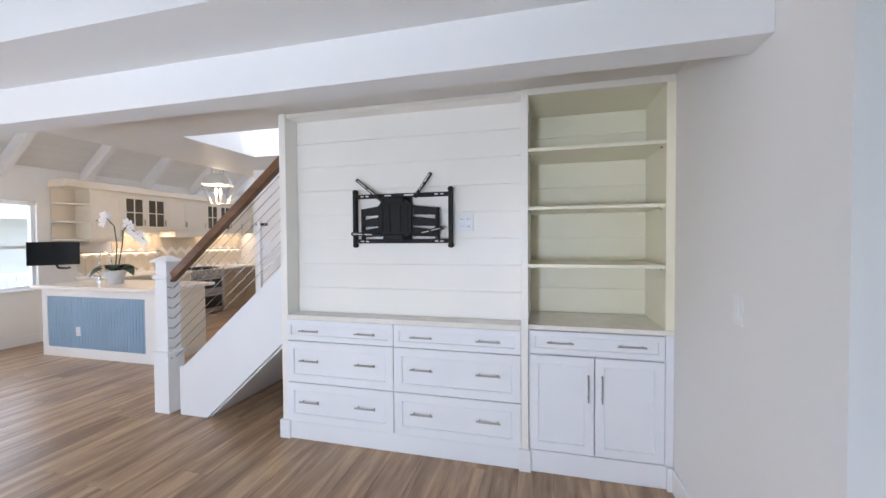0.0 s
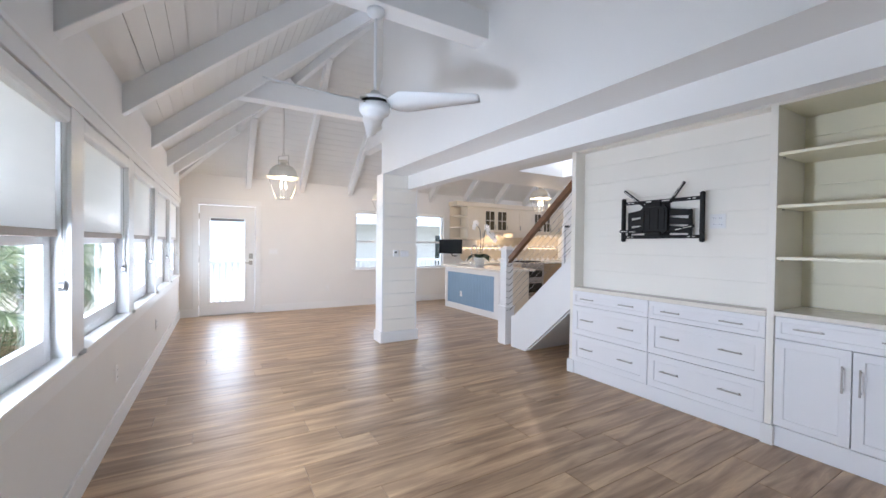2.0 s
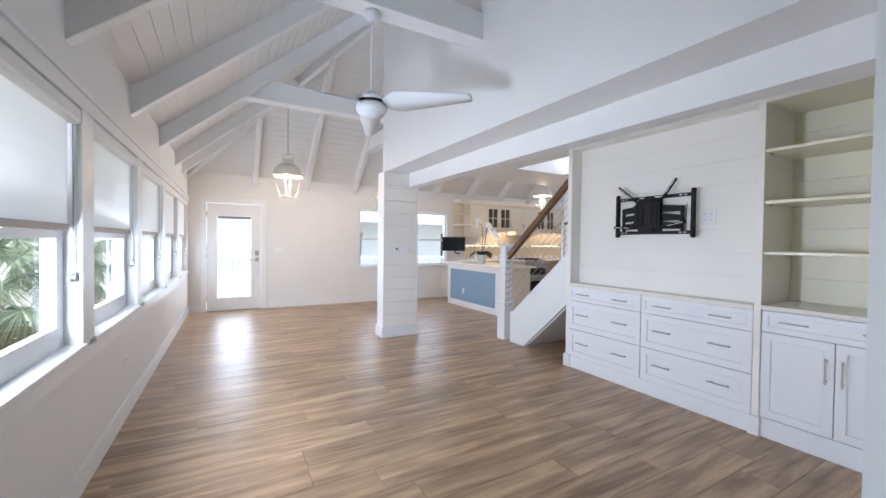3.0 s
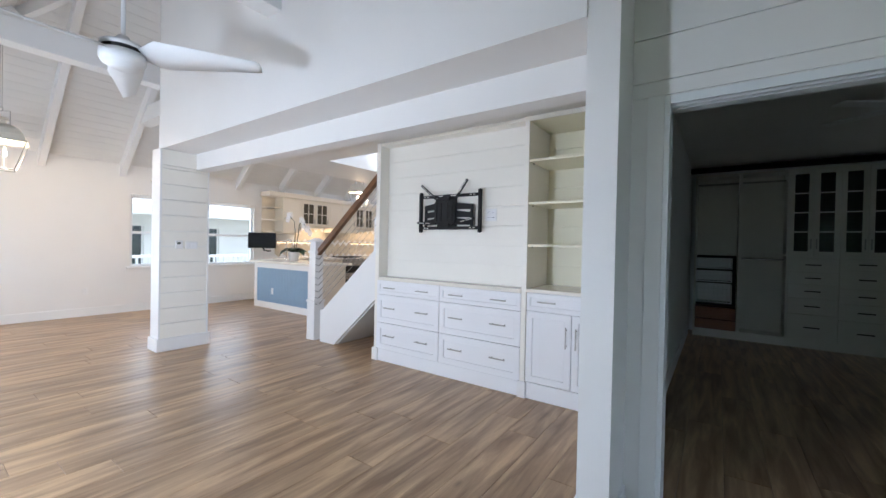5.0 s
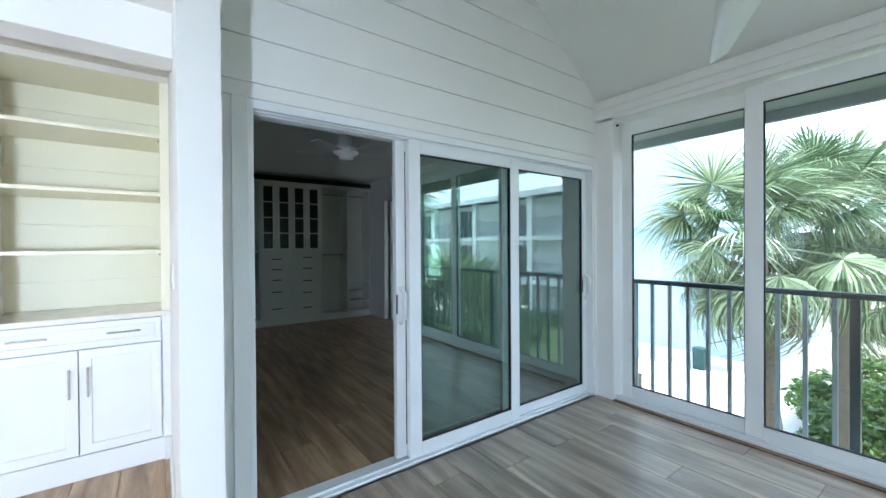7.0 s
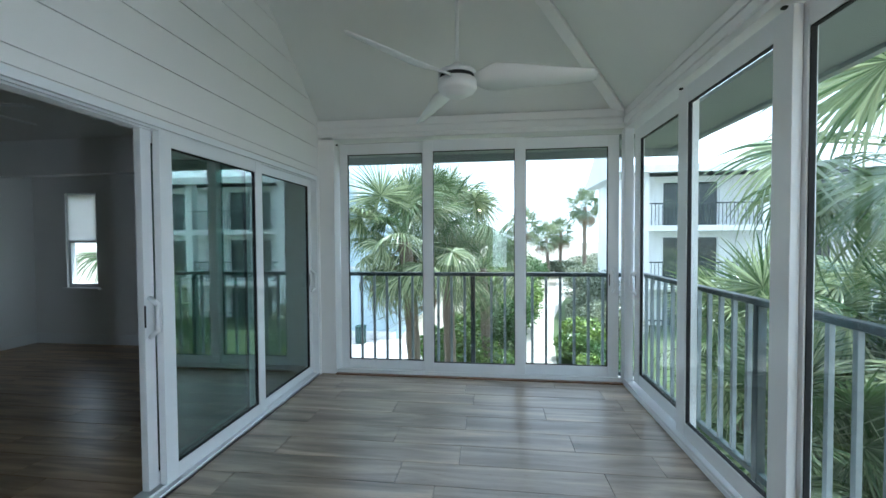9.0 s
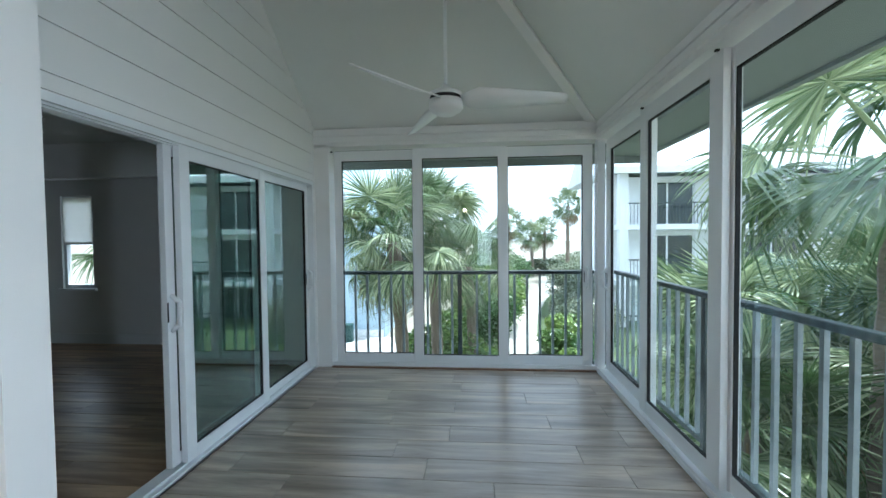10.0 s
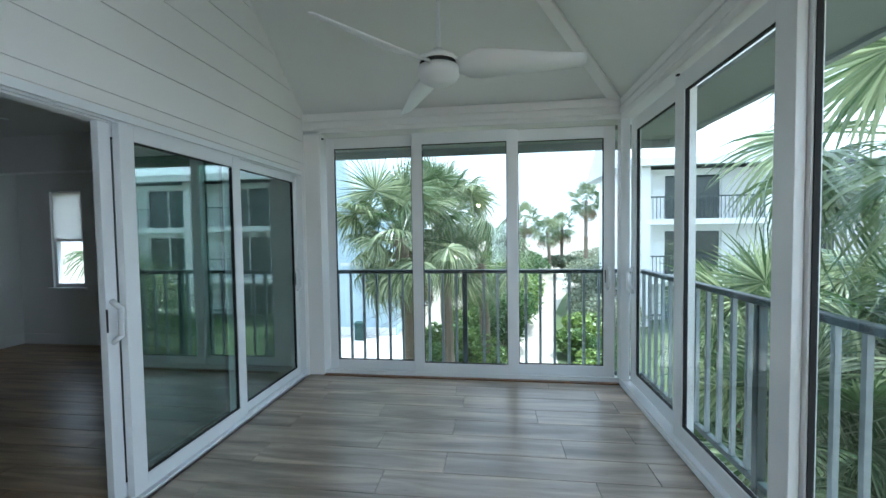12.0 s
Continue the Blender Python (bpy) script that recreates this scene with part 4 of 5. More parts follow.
    for p, q in zip(rows, rows[1:]):
        bm.faces.new((p[0], p[1], q[1], q[0]))
        bm.faces.new((p[1], p[2], q[2], q[1]))
    part("leaf", bm, LEAFD, pp, smooth=True).matrix_local = pose(0, 0, 0, 0, random.uniform(-25, 10), 52 * k + random.uniform(-12, 12))
stems = [[(0, 0, 0.12), (0.03, 0, 0.4), (0.0, 0, 0.6), (-0.1, 0, 0.68), (-0.24, 0, 0.66)], [(0.03, 0, 0.12), (0.1, 0, 0.4), (0.12, 0, 0.55), (0.17, 0, 0.60), (0.38, 0, 0.46)]]
PETAL = mat("white_petal", (0.85, 0.84, 0.86), 0.5, var=0.03)
for sidx, sp in enumerate(stems):
    part("stem", rods(sp, 0.005, 6), LEAFD, pp)
    for k in range(4 if sidx == 0 else 9):
        u = k / 8
        c = Vector(sp[3]).lerp(Vector(sp[4]), u) + Vector((random.uniform(-0.03, 0.03), random.uniform(-0.03, 0.03), random.uniform(-0.04, 0.03)))
        bm = bmesh.new()
        for j in range(5):
            a = 2 * math.pi * j / 5
            v = [bm.verts.new(c), bm.verts.new(c + Vector((0.045 * math.cos(a - 0.5), -0.01, 0.045 * math.sin(a - 0.5)))), bm.verts.new(c + Vector((0.058 * math.cos(a), -0.016, 0.058 * math.sin(a)))), bm.verts.new(c + Vector((0.045 * math.cos(a + 0.5), -0.01, 0.045 * math.sin(a + 0.5))))]
            bm.faces.new(v)
        part("flower", bm, PETAL, pp, "white orchid flower")
mo = thing("television", "small black television on a wall arm", "television", pose(-6.62, 4.2, 1.33, 0, 0, 62))
part("case", boxes((-0.28, 0.28, 0.0, 0.03, -0.17, 0.17), bev=0.006), BLACK, mo)
part("screen", boxes((-0.272, 0.272, -0.003, 0.0, -0.155, 0.162)), mat("dark_screen", (0.008, 0.008, 0.01), 0.12, var=0.02), mo)
part("arm", rods([(0, 0.03, -0.1), (0.05, 0.14, -0.22), (0.15, 0.3, -0.24), (0.2, 0.55, -0.24)], 0.014, 8), BLACK, mo)


def kitchen_unit(name, label, x0, x1, y0, y1, z0, z1, doors, material=CREAM, glazed=False, hz=None):
    """A cabinet on the west wall whose fronts face the room; doors: list of (y0, y1, z0, z1)."""
    t = thing(name, label, "cabinet")
    part("body", boxes((x0, x1 - 0.022, y0 + 0.001, y1 - 0.001, z0, z1)), material, t)
    for a, b, c, e in doors:
        g, r = 0.003, 0.05
        a, b, c, e = a + g, b - g, c + g, e - g
        bm = ring(a, b, c, e, r, x1, x1 - 0.02, "x")
        if glazed:
            box(bm, x1 - 0.015, x1 - 0.003, (a + b) / 2 - 0.008, (a + b) / 2 + 0.008, c + r, e - r)
            box(bm, x1 - 0.015, x1 - 0.003, a + r, b - r, (c + e) / 2 - 0.008, (c + e) / 2 + 0.008)
        dd = part("door" if e - c > 0.3 else "drawer_front", bm, material, t)
        if glazed:
            part("pane", boxes((x1 - 0.02, x1 - 0.016, a + r, b - r, c + r, e - r)), mat("cabinet_glass", (0.10, 0.085, 0.06), 0.1, var=0.1) if "cabinet_glass" not in bpy.data.materials else bpy.data.materials["cabinet_glass"], dd)
        if not glazed:
            part("panel", boxes((x1 - 0.012, x1 - 0.008, a + r - 0.002, b - r + 0.002, c + r - 0.002, e - r + 0.002)), material, dd)
        up = e - c > 0.3 and hz is None
        if up:
            part("handle", boxes((x1, x1 + 0.025, b - 0.035, b - 0.025, c + 0.06, c + 0.17), bev=0.003), NICKEL, dd)
        else:
            part("handle", boxes((x1, x1 + 0.025, (a + b) / 2 - 0.06, (a + b) / 2 + 0.06, e - 0.07, e - 0.06), bev=0.003), NICKEL, dd)
    return t


XU, XB = -6.66, -6.30
for k, (a, b, gl) in enumerate(((4.72, 5.22, False), (5.22, 6.02, True), (6.02, 6.92, False), (6.92, 7.62, True), (7.62, 8.29, False))):
    mid = (a + b) / 2
    kitchen_unit("wall_cabinet", "cream wall cabinet with glazed doors" if gl else "cream shaker wall cabinet", -7.0, XU, a, b, 1.50 if k == 0 else 1.70, 2.34, [(a, mid, 1.52 if k == 0 else 1.72, 2.30), (mid, b, 1.52 if k == 0 else 1.72, 2.30)] if k else [(a, b, 1.52, 2.30)], CREAM, gl)
strip("kitchen_crown", [(-7.0, -6.62, 4.36, 8.3, 2.34, 2.45)], "cream crown above the kitchen cabinets", "crown", CREAM, 0.01)
es = thing("corner_shelf", "cream open end shelves beside the wall cabinets", "shelf")
for z in (1.52, 1.80, 2.08):
    part("shelf", prism([(-7.0, 4.40), (-6.9, 4.40), (-6.72, 4.52), (-6.66, 4.72), (-7.0, 4.72)], "z", z, z + 0.025), CREAM, es)
part("back", boxes((-7.005, -6.995, 4.40, 4.72, 1.5, 2.34)), CREAM, es)
for a, b in ((4.72, 5.45), (5.45, 6.19)):
    kitchen_unit("base_cabinet", "cream base cabinet under the worktop", -7.0, XB, a, b, 0.0, 0.89, [(a, b, 0.70, 0.88), (a, b, 0.11, 0.70)], CREAM)
for a, b in ((6.99, 7.64), (7.64, 8.29)):
    kitchen_unit("base_cabinet", "wood-toned drawer base beside the range", -7.0, XB, a, b, 0.0, 0.89, [(a, b, 0.66, 0.88), (a, b, 0.39, 0.66), (a, b, 0.11, 0.39)], mat("tan_cabinet_paint", (0.42, 0.32, 0.20), 0.4, var=0.03) if a < 7 else bpy.data.materials["tan_cabinet_paint"], hz=1)
wt = thing("worktop", "pale worktop along the kitchen wall", "worktop")
part("slab", boxes((-7.0, -6.27, 4.70, 6.19, 0.89, 0.93), bev=0.003), COUNTER, wt)
part("slab", boxes((-7.0, -6.27, 6.99, 8.3, 0.89, 0.93), bev=0.003), COUNTER, wt)
rg = thing("range", "stainless double-oven range with black glass doors", "range", pose(0.10, 0.06, 0))
part("body", boxes((-7.0, -6.40, 6.135, 6.925, 0.03, 0.92), bev=0.004), STEEL, rg)
part("control_panel", boxes((-6.40, -6.37, 6.14, 6.92, 0.82, 0.92), bev=0.01), STEEL, rg)
for a, b in ((0.50, 0.78), (0.10, 0.44)):
    o = part("oven_door", boxes((-6.40, -6.375, 6.15, 6.91, a, b), bev=0.004), STEEL, rg)
    part("oven_window", boxes((-6.376, -6.372, 6.22, 6.84, a + 0.03, b - 0.07)), mat("oven_glass", (0.01, 0.01, 0.01), 0.08, var=0.02) if a > 0.4 else bpy.data.materials["oven_glass"], o)
    part("oven_handle", rods([(-6.38, 6.22, b - 0.035), (-6.335, 6.22, b - 0.035), (-6.335, 6.84, b - 0.035), (-6.38, 6.84, b - 0.035)], 0.011, 8), CHROME, o)
for k in range(5):
    part("knob", rod(bmesh.new(), (-6.37, 6.25 + 0.14 * k, 0.87), (-6.34, 6.25 + 0.14 * k, 0.87), 0.02, 12), CHROME, rg)
for y in (6.3, 6.53, 6.76):
    part("grate", boxes((-6.9, -6.45, y - 0.10, y - 0.085, 0.935, 0.955), (-6.9, -6.45, y + 0.085, y + 0.10, 0.935, 0.955), (-6.9, -6.45, y - 0.008, y + 0.008, 0.935, 0.955), (-6.7, -6.68, y - 0.1, y + 0.1, 0.92, 0.955)), BLACK, rg)
hd = thing("range_hood", "cream paneled range hood under the cabinets", "range hood")
part("shell", boxes((-7.0, -6.60, 6.14, 6.92, 1.58, 1.70), bev=0.004), CREAM, hd)
bk2 = thing("backsplash", "warm glossy herringbone tile backsplash", "backsplash")
for k in range(34):
    for j in range(2):
        y = 4.74 + 0.104 * k
        z = 0.94 + 0.37 * j
        if j == 1 and y < 5.2:
            continue
        part("tile", prism([(y, z), (y + 0.1, z + 0.09), (y + 0.1, z + 0.36), (y, z + 0.27)] if k % 2 else [(y, z + 0.09), (y + 0.1, z), (y + 0.1, z + 0.27), (y, z + 0.36)], "x", -7.008, -6.998), TILEB, bk2)
ls = thing("led_shelf", "thin lit metal shelf strip on the backsplash", "shelf")
part("ledge", boxes((-7.0, -6.93, 4.75, 6.1, 1.30, 1.32)), STEEL, ls)
part("light_strip", boxes((-6.995, -6.985, 4.8, 6.05, 1.285, 1.30)), LED, ls)
ls = thing("led_shelf", "thin lit metal shelf strip on the backsplash", "shelf")
part("ledge", boxes((-7.0, -6.93, 7.0, 8.2, 1.30, 1.32)), STEEL, ls)
part("light_strip", boxes((-6.995, -6.985, 7.05, 8.15, 1.285, 1.30)), LED, ls)
for a, b in ((5.25, 6.1), (6.95, 8.25)):
    area("under_cabinet_light", look((-6.8, (a + b) / 2, 1.685), (-6.8, (a + b) / 2, 0)), 0.1, b - a, 3.5, (1.0, 0.70, 0.40))


# ---- sliding glass walls of the porch ----
def glass_door(m, w, z0, z1, stile, material, handle=None, bottom=0.10, top=0.11, label="white-framed sliding glass door panel", group="porch glass panels"):
    """A panel along local x from 0 to w, its room side at local -y."""
    t = thing("sliding_door", label, "sliding door", m, group)
    part("stile", boxes((0, stile, -0.02, 0.022, z0, z1), bev=0.003), ALU, t)
    part("stile", boxes((w - stile, w, -0.02, 0.022, z0, z1), bev=0.003), ALU, t)
    part("rail", boxes((stile, w - stile, -0.019, 0.021, z0, z0 + bottom), bev=0.003), ALU, t)
    part("rail", boxes((stile, w - stile, -0.019, 0.021, z1 - top, z1), bev=0.003), ALU, t)
    part("gasket", boxes((stile, stile + 0.006, -0.012, 0.012, z0 + bottom, z1 - top), (w - stile - 0.006, w - stile, -0.012, 0.012, z0 + bottom, z1 - top), (stile, w - stile, -0.012, 0.012, z0 + bottom, z0 + bottom + 0.006), (stile, w - stile, -0.012, 0.012, z1 - top - 0.006, z1 - top)), DARK, t)
    pn = part("pane", boxes((stile, w - stile, -0.003, 0.003, z0 + bottom, z1 - top)), material, t)
    pn.visible_shadow = False
    if handle is not None:
        x = handle
        part("handle", rods([(x, -0.02, 0.87), (x + 0.004, -0.065, 0.91), (x + 0.004, -0.07, 1.05), (x, -0.02, 1.09)], 0.014, 8), ALU, t, smooth=True)
        part("latch", boxes((x - 0.03, x - 0.022, -0.022, -0.018, 0.93, 1.05)), DARK, t)
    return t


# east wall, seen from inside: local x runs towards -y
E = pose(4.28, 1.42, 0, 0, 0, -90)
glass_door(E @ pose(0, 0.045, 0), 0.97, 0.03, 2.40, 0.085, PANE)
glass_door(E @ pose(0.90, -0.0, 0), 1.02, 0.03, 2.40, 0.10, PANE)
glass_door(E @ pose(1.83, 0.045, 0), 0.99, 0.03, 2.40, 0.10, PANE, 0.93)
# south wall: local x runs towards -x
S = pose(4.16, -1.47, 0, 0, 0, 180)
glass_door(S @ pose(0, 0.045, 0), 1.04, 0.05, 2.40, 0.115, PANE, 0.06)
glass_door(S @ pose(0.94, 0.0, 0), 1.03, 0.05, 2.40, 0.12, PANE)
glass_door(S @ pose(1.87, 0.045, 0), 1.03, 0.05, 2.40, 0.12, PANE)
strip("porch_track", [(4.22, 4.36, -1.42, 1.44, 0.0, 0.03), (4.225, 4.235, -1.42, 1.44, 0.03, 0.05), (1.26, 4.22, -1.55, -1.41, 0.0, 0.03), (1.26, 4.22, -1.425, -1.415, 0.03, 0.05), (4.20, 4.30, -1.50, -1.42, 0.0, 2.43)], "white aluminium track and corner of the glass walls", "track", ALU, 0.002)
strip("track_cap", [(3.14, 3.16, -1.445, -1.425, 2.392, 2.404), (2.21, 2.23, -1.445, -1.425, 2.392, 2.404), (4.24, 4.255, 1.415, 1.435, 2.375, 2.39)], "small black rubber stops in the upper track", "track", DARK, 0.002)
strip("porch_sill", [(4.18, 4.222, -1.41, 1.44, 0, 0.012)], "dark stained strip before the track", "sill", RAILWOOD, 0.002)
# bedroom slider, seen from the porch: local x runs towards +x
N = pose(1.37, 1.67, 0)
glass_door(N @ pose(0.84, 0.045, 0), 0.98, 0.03, 2.01, 0.065, TINT, 0.03, 0.07, 0.07, "white-framed tinted sliding panel pushed open", "bedroom slider panels")
glass_door(N @ pose(0.905, -0.005, 0), 0.975, 0.03, 2.01, 0.085, TINT, None, 0.08, 0.08, "white-framed tinted fixed glass panel", "bedroom slider panels")
glass_door(N @ pose(1.82, 0.02, 0), 0.97, 0.03, 2.01, 0.065, TINT, 0.93, 0.07, 0.07, "white-framed tinted end glass panel", "bedroom slider panels")
strip("slider_frame", [(1.37, 1.395, 1.605, 1.76, 0, 2.05), (4.145, 4.17, 1.605, 1.76, 0, 2.05), (1.395, 4.145, 1.605, 1.625, 2.01, 2.05), (1.395, 4.145, 1.645, 1.66, 2.005, 2.05), (1.395, 4.145, 1.69, 1.76, 2.005, 2.05), (1.395, 4.145, 1.605, 1.615, 0.0, 0.03), (1.395, 4.145, 1.605, 1.76, 0.0, 0.018), (1.395, 4.145, 1.655, 1.665, 0.018, 0.032)], "white aluminium slider frame with tracks", "track", ALU, 0.002)
sp = thing("porch_shiplap", "white shiplap boards over the slider", "wall boards", kind="structure")
shiplap(sp, "y", 1.62, 1.228, 4.40, [2.055, 2.13, 2.345, 2.56, 2.775, 2.99, 3.205, 3.42, 3.635, 3.85, 4.065, 4.28], 0.013, WALL)
strip("slider_casing", [(1.30, 1.372, 1.598, 1.62, 0, 2.055), (4.168, 4.20, 1.598, 1.62, 0, 2.055)], "white casing beside the slider", "trim")
bmh = rafter_mesh(2.9 * math.sqrt(2 + 0.75 ** 2), 0.035, 0.10)
ph = part("hip_trim", bmh, TRIM)
ph.matrix_world = pose(4.24, -1.40, PZ, 0, 0, 45) @ pose(0, 0, 0, math.degrees(math.atan(0.75 / math.sqrt(2))), 0, 0)
tagged(ph, "white painted batten along the ceiling hip", "trim", kind="structure")


# ---- balcony rail ----
def balcony(m, length, posts):
    t = thing("balcony_railing", "dark painted metal balcony railing with slim balusters", "railing", m)
    part("top_rail", boxes((0, length, -0.03, 0.03, 1.0, 1.04), bev=0.008), RAILM, t)
    part("bottom_rail", boxes((0, length, -0.02, 0.02, -0.02, 0.02), bev=0.004), RAILM, t)
    n = int(length / 0.143)
    for k in range(n + 1):
        x = 0.05 + 0.143 * k
        if x > length:
            break
        if any(abs(x - p) < 0.07 for p in posts):
            continue
        part("baluster", boxes((x - 0.0125, x + 0.0125, -0.0125, 0.0125, 0.02, 1.0)), BALU, t)
    for p in posts:
        part("bracket", boxes((p - 0.02, p + 0.02, -0.10, -0.02, -0.095, -0.055)), RAILM, t)
        part("post", boxes((p - 0.024, p + 0.024, -0.024, 0.024, -0.10, 1.0), bev=0.004), RAILM, t)
    return t


balcony(pose(4.52, 1.6, 0, 0, 0, -90), 3.32, [1.57])
balcony(pose(4.52, -1.72, 0, 0, 0, 180), 3.3, [1.72])
structure("balcony_slab", boxes((4.37, 4.44, -1.63, 1.75, -0.25, -0.004), (1.0, 4.37, -1.63, -1.56, -0.25, -0.004)), ALU, "white balcony slab edge", "slab")
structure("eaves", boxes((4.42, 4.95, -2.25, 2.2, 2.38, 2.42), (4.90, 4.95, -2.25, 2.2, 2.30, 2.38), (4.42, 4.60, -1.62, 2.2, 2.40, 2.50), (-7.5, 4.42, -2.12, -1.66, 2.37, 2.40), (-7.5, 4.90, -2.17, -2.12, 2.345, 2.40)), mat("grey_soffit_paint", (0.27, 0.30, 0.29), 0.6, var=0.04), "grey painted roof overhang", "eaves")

# ---- bedroom closet ----
YC = 6.68
CLOS = mat("closet_laminate", (0.76, 0.74, 0.66), 0.45, var=0.02, scale=3)
tw = thing("closet_tower", "cream closet tower with glazed doors over drawers", "wardrobe")
part("body", boxes((2.40, 3.43, YC + 0.02, 7.07, 0, 2.47)), CLOS, tw)
for k in range(4):
    x0 = 2.40 + 0.2575 * k
    bm = boxes((x0 + 0.004, x0 + 0.055, YC, YC + 0.02, 1.26, 2.46), (x0 + 0.20, x0 + 0.251, YC, YC + 0.02, 1.26, 2.46), (x0 + 0.055, x0 + 0.20, YC, YC + 0.02, 2.39, 2.46), (x0 + 0.055, x0 + 0.20, YC, YC + 0.02, 1.26, 1.33), bev=0.002)
    dd = part("door", bm, CLOS, tw)
    part("pane", boxes((x0 + 0.055, x0 + 0.20, YC + 0.010, YC + 0.014, 1.33, 2.39)), mat("closet_glass", (0.03, 0.035, 0.03), 0.08, var=0.05) if k == 0 else bpy.data.materials["closet_glass"], dd)
    for z in (1.595, 1.86, 2.125):
        part("muntin", boxes((x0 + 0.055, x0 + 0.20, YC + 0.006, YC + 0.0105, z - 0.008, z + 0.008)), CLOS, dd)
    part("handle", boxes((x0 + (0.222 if k % 2 == 0 else 0.022), x0 + (0.234 if k % 2 == 0 else 0.034), YC - 0.022, YC, 1.36, 1.50), bev=0.002), NICKEL, dd)
for xa, xb, zs in ((2.40, 2.915, (0.11, 0.47, 0.69, 0.88, 1.05, 1.24)), (2.915, 3.43, (0.11, 0.43, 0.65, 0.85, 1.09, 1.24))):
    for a, b in zip(zs, zs[1:]):
        f = part("drawer_front", boxes((xa + 0.004, xb - 0.004, YC, YC + 0.02, a + 0.005, b - 0.005), bev=0.002), CLOS, tw)
        part("handle", boxes(((xa + xb) / 2 - 0.08, (xa + xb) / 2 + 0.08, YC - 0.026, YC - 0.014, (a + b) / 2 - 0.007, (a + b) / 2 + 0.007), bev=0.002), BLACK, f)


def hanging(x0, x1, shelves, rods_z, label):
    t = thing("wardrobe_bay", label, "wardrobe", group="open wardrobe bays")
    part("side", boxes((x0, x0 + 0.02, YC, 7.07, 0, 2.46)), CLOS, t)
    part("side", boxes((x1 - 0.02, x1, YC, 7.07, 0, 2.46)), CLOS, t)
    part("back", boxes((x0 + 0.02, x1 - 0.02, 7.05, 7.07, 0, 2.46)), CLOS, t)
    part("plinth", boxes((x0 + 0.02, x1 - 0.02, YC, YC + 0.02, 0, 0.10)), CLOS, t)
    for z in shelves:
        part("shelf", boxes((x0 + 0.02, x1 - 0.02, YC, 7.05, z - 0.02, z)), CLOS, t)
    for z in rods_z:
        part("hanging_rail", rod(bmesh.new(), (x0 + 0.02, YC + 0.2, z), (x1 - 0.02, YC + 0.2, z), 0.014, 10), NICKEL, t)
    return t


b1 = hanging(1.30, 1.86, (0.12, 1.28, 2.46), (2.34,), "open wardrobe bay with rail and pull-out baskets")
hanging(1.86, 2.40, (0.12, 1.28, 2.46), (2.34, 1.20), "open wardrobe bay with two empty rails")
hanging(3.43, 3.95, (0.12, 1.28, 2.46), (2.34, 1.20), "open wardrobe bay with two empty rails")
hanging(3.95, 4.40, (0.12, 0.31, 0.50, 0.68, 2.46), (2.34,), "narrow wardrobe bay with shoe shelves")
# added near-black sheet: paints the bay's deep shade before its laminate back
part("basket_shade_sheet", boxes((1.325, 1.835, 7.02, 7.045, 0.1, 1.24)), DARK, b1, "near-black sheet standing in for the shade behind the baskets")
RED = mat("cedar_drawer", (0.22, 0.09, 0.04), 0.5, var=0.08, scale=8)
for a, b in ((0.11, 0.265), (0.275, 0.45)):
    part("wooden_drawer", boxes((1.325, 1.835, YC + 0.01, 6.98, a, b), bev=0.004), RED, b1, "reddish wooden drawer")
for a, b in ((0.52, 0.80), (0.84, 1.0), (1.04, 1.2)):
    bm = bmesh.new()
    box(bm, 1.33, 1.78, YC + 0.03, 6.98, a, a + 0.01)
    box(bm, 1.33, 1.34, YC + 0.03, 6.98, a, b)
    box(bm, 1.77, 1.78, YC + 0.03, 6.98, a, b)
    box(bm, 1.34, 1.77, 6.97, 6.98, a, b)
    wb = part("basket", bm, TRIM, b1, "white wire pull-out basket")
    for k in range(9):
        part("wire", rod(bmesh.new(), (1.33 + 0.056 * k, YC + 0.02, a), (1.33 + 0.056 * k, YC + 0.02, b), 0.004, 5), TRIM, wb)
    for z in np.linspace(a, b, 5):
        part("wire", rod(bmesh.new(), (1.33, YC + 0.02, z), (1.78, YC + 0.02, z), 0.004, 5), TRIM, wb)
strip("closet_valance", [(1.23, 4.42, YC - 0.01, YC + 0.02, 2.50, 2.58)], "dark strip above the closet", "valance", DARK)
bf = thing("ceiling_fan", "white flush-mounted bedroom ceiling fan", "ceiling fan", pose(2.78, 3.88, 2.42))
part("canopy", lathe([(0.005, 0.20), (0.09, 0.20), (0.09, 0.10), (0.14, 0.06), (0.14, 0.0), (0.08, -0.03), (0.08, -0.06), (0.005, -0.07)], 24), TRIM, bf, smooth=True)
for k in range(5):
    b = part("blade", boxes((0.13, 0.56, -0.05, 0.05, 0.015, 0.023), bev=0.003), TRIM, bf)
    b.matrix_local = pose(0, 0, 0, 6, 0, 72 * k + 70)
w8 = thing("window_8", "small white bedroom window with a half-drawn shade", "window", kind="structure")
part("window_frame", boxes((5.03, 5.09, 5.12, 5.16, 0.77, 2.05), (5.03, 5.09, 5.56, 5.60, 0.77, 2.05), (5.03, 5.09, 5.16, 5.56, 2.01, 2.05), (5.03, 5.09, 5.16, 5.56, 0.77, 0.82), (5.02, 5.09, 5.16, 5.56, 1.38, 1.42)), ALU, w8)
pn = part("pane", boxes((5.06, 5.064, 5.15, 5.57, 0.8, 2.03)), PANE, w8)
pn.visible_shadow = False
part("shade", boxes((5.012, 5.016, 5.14, 5.58, 1.38, 2.03)), SHADE, w8)
part("window_sill", boxes((4.96, 5.04, 5.08, 5.64, 0.745, 0.77), bev=0.004), TRIM, w8)


# ---- outside ----
G = -3.0
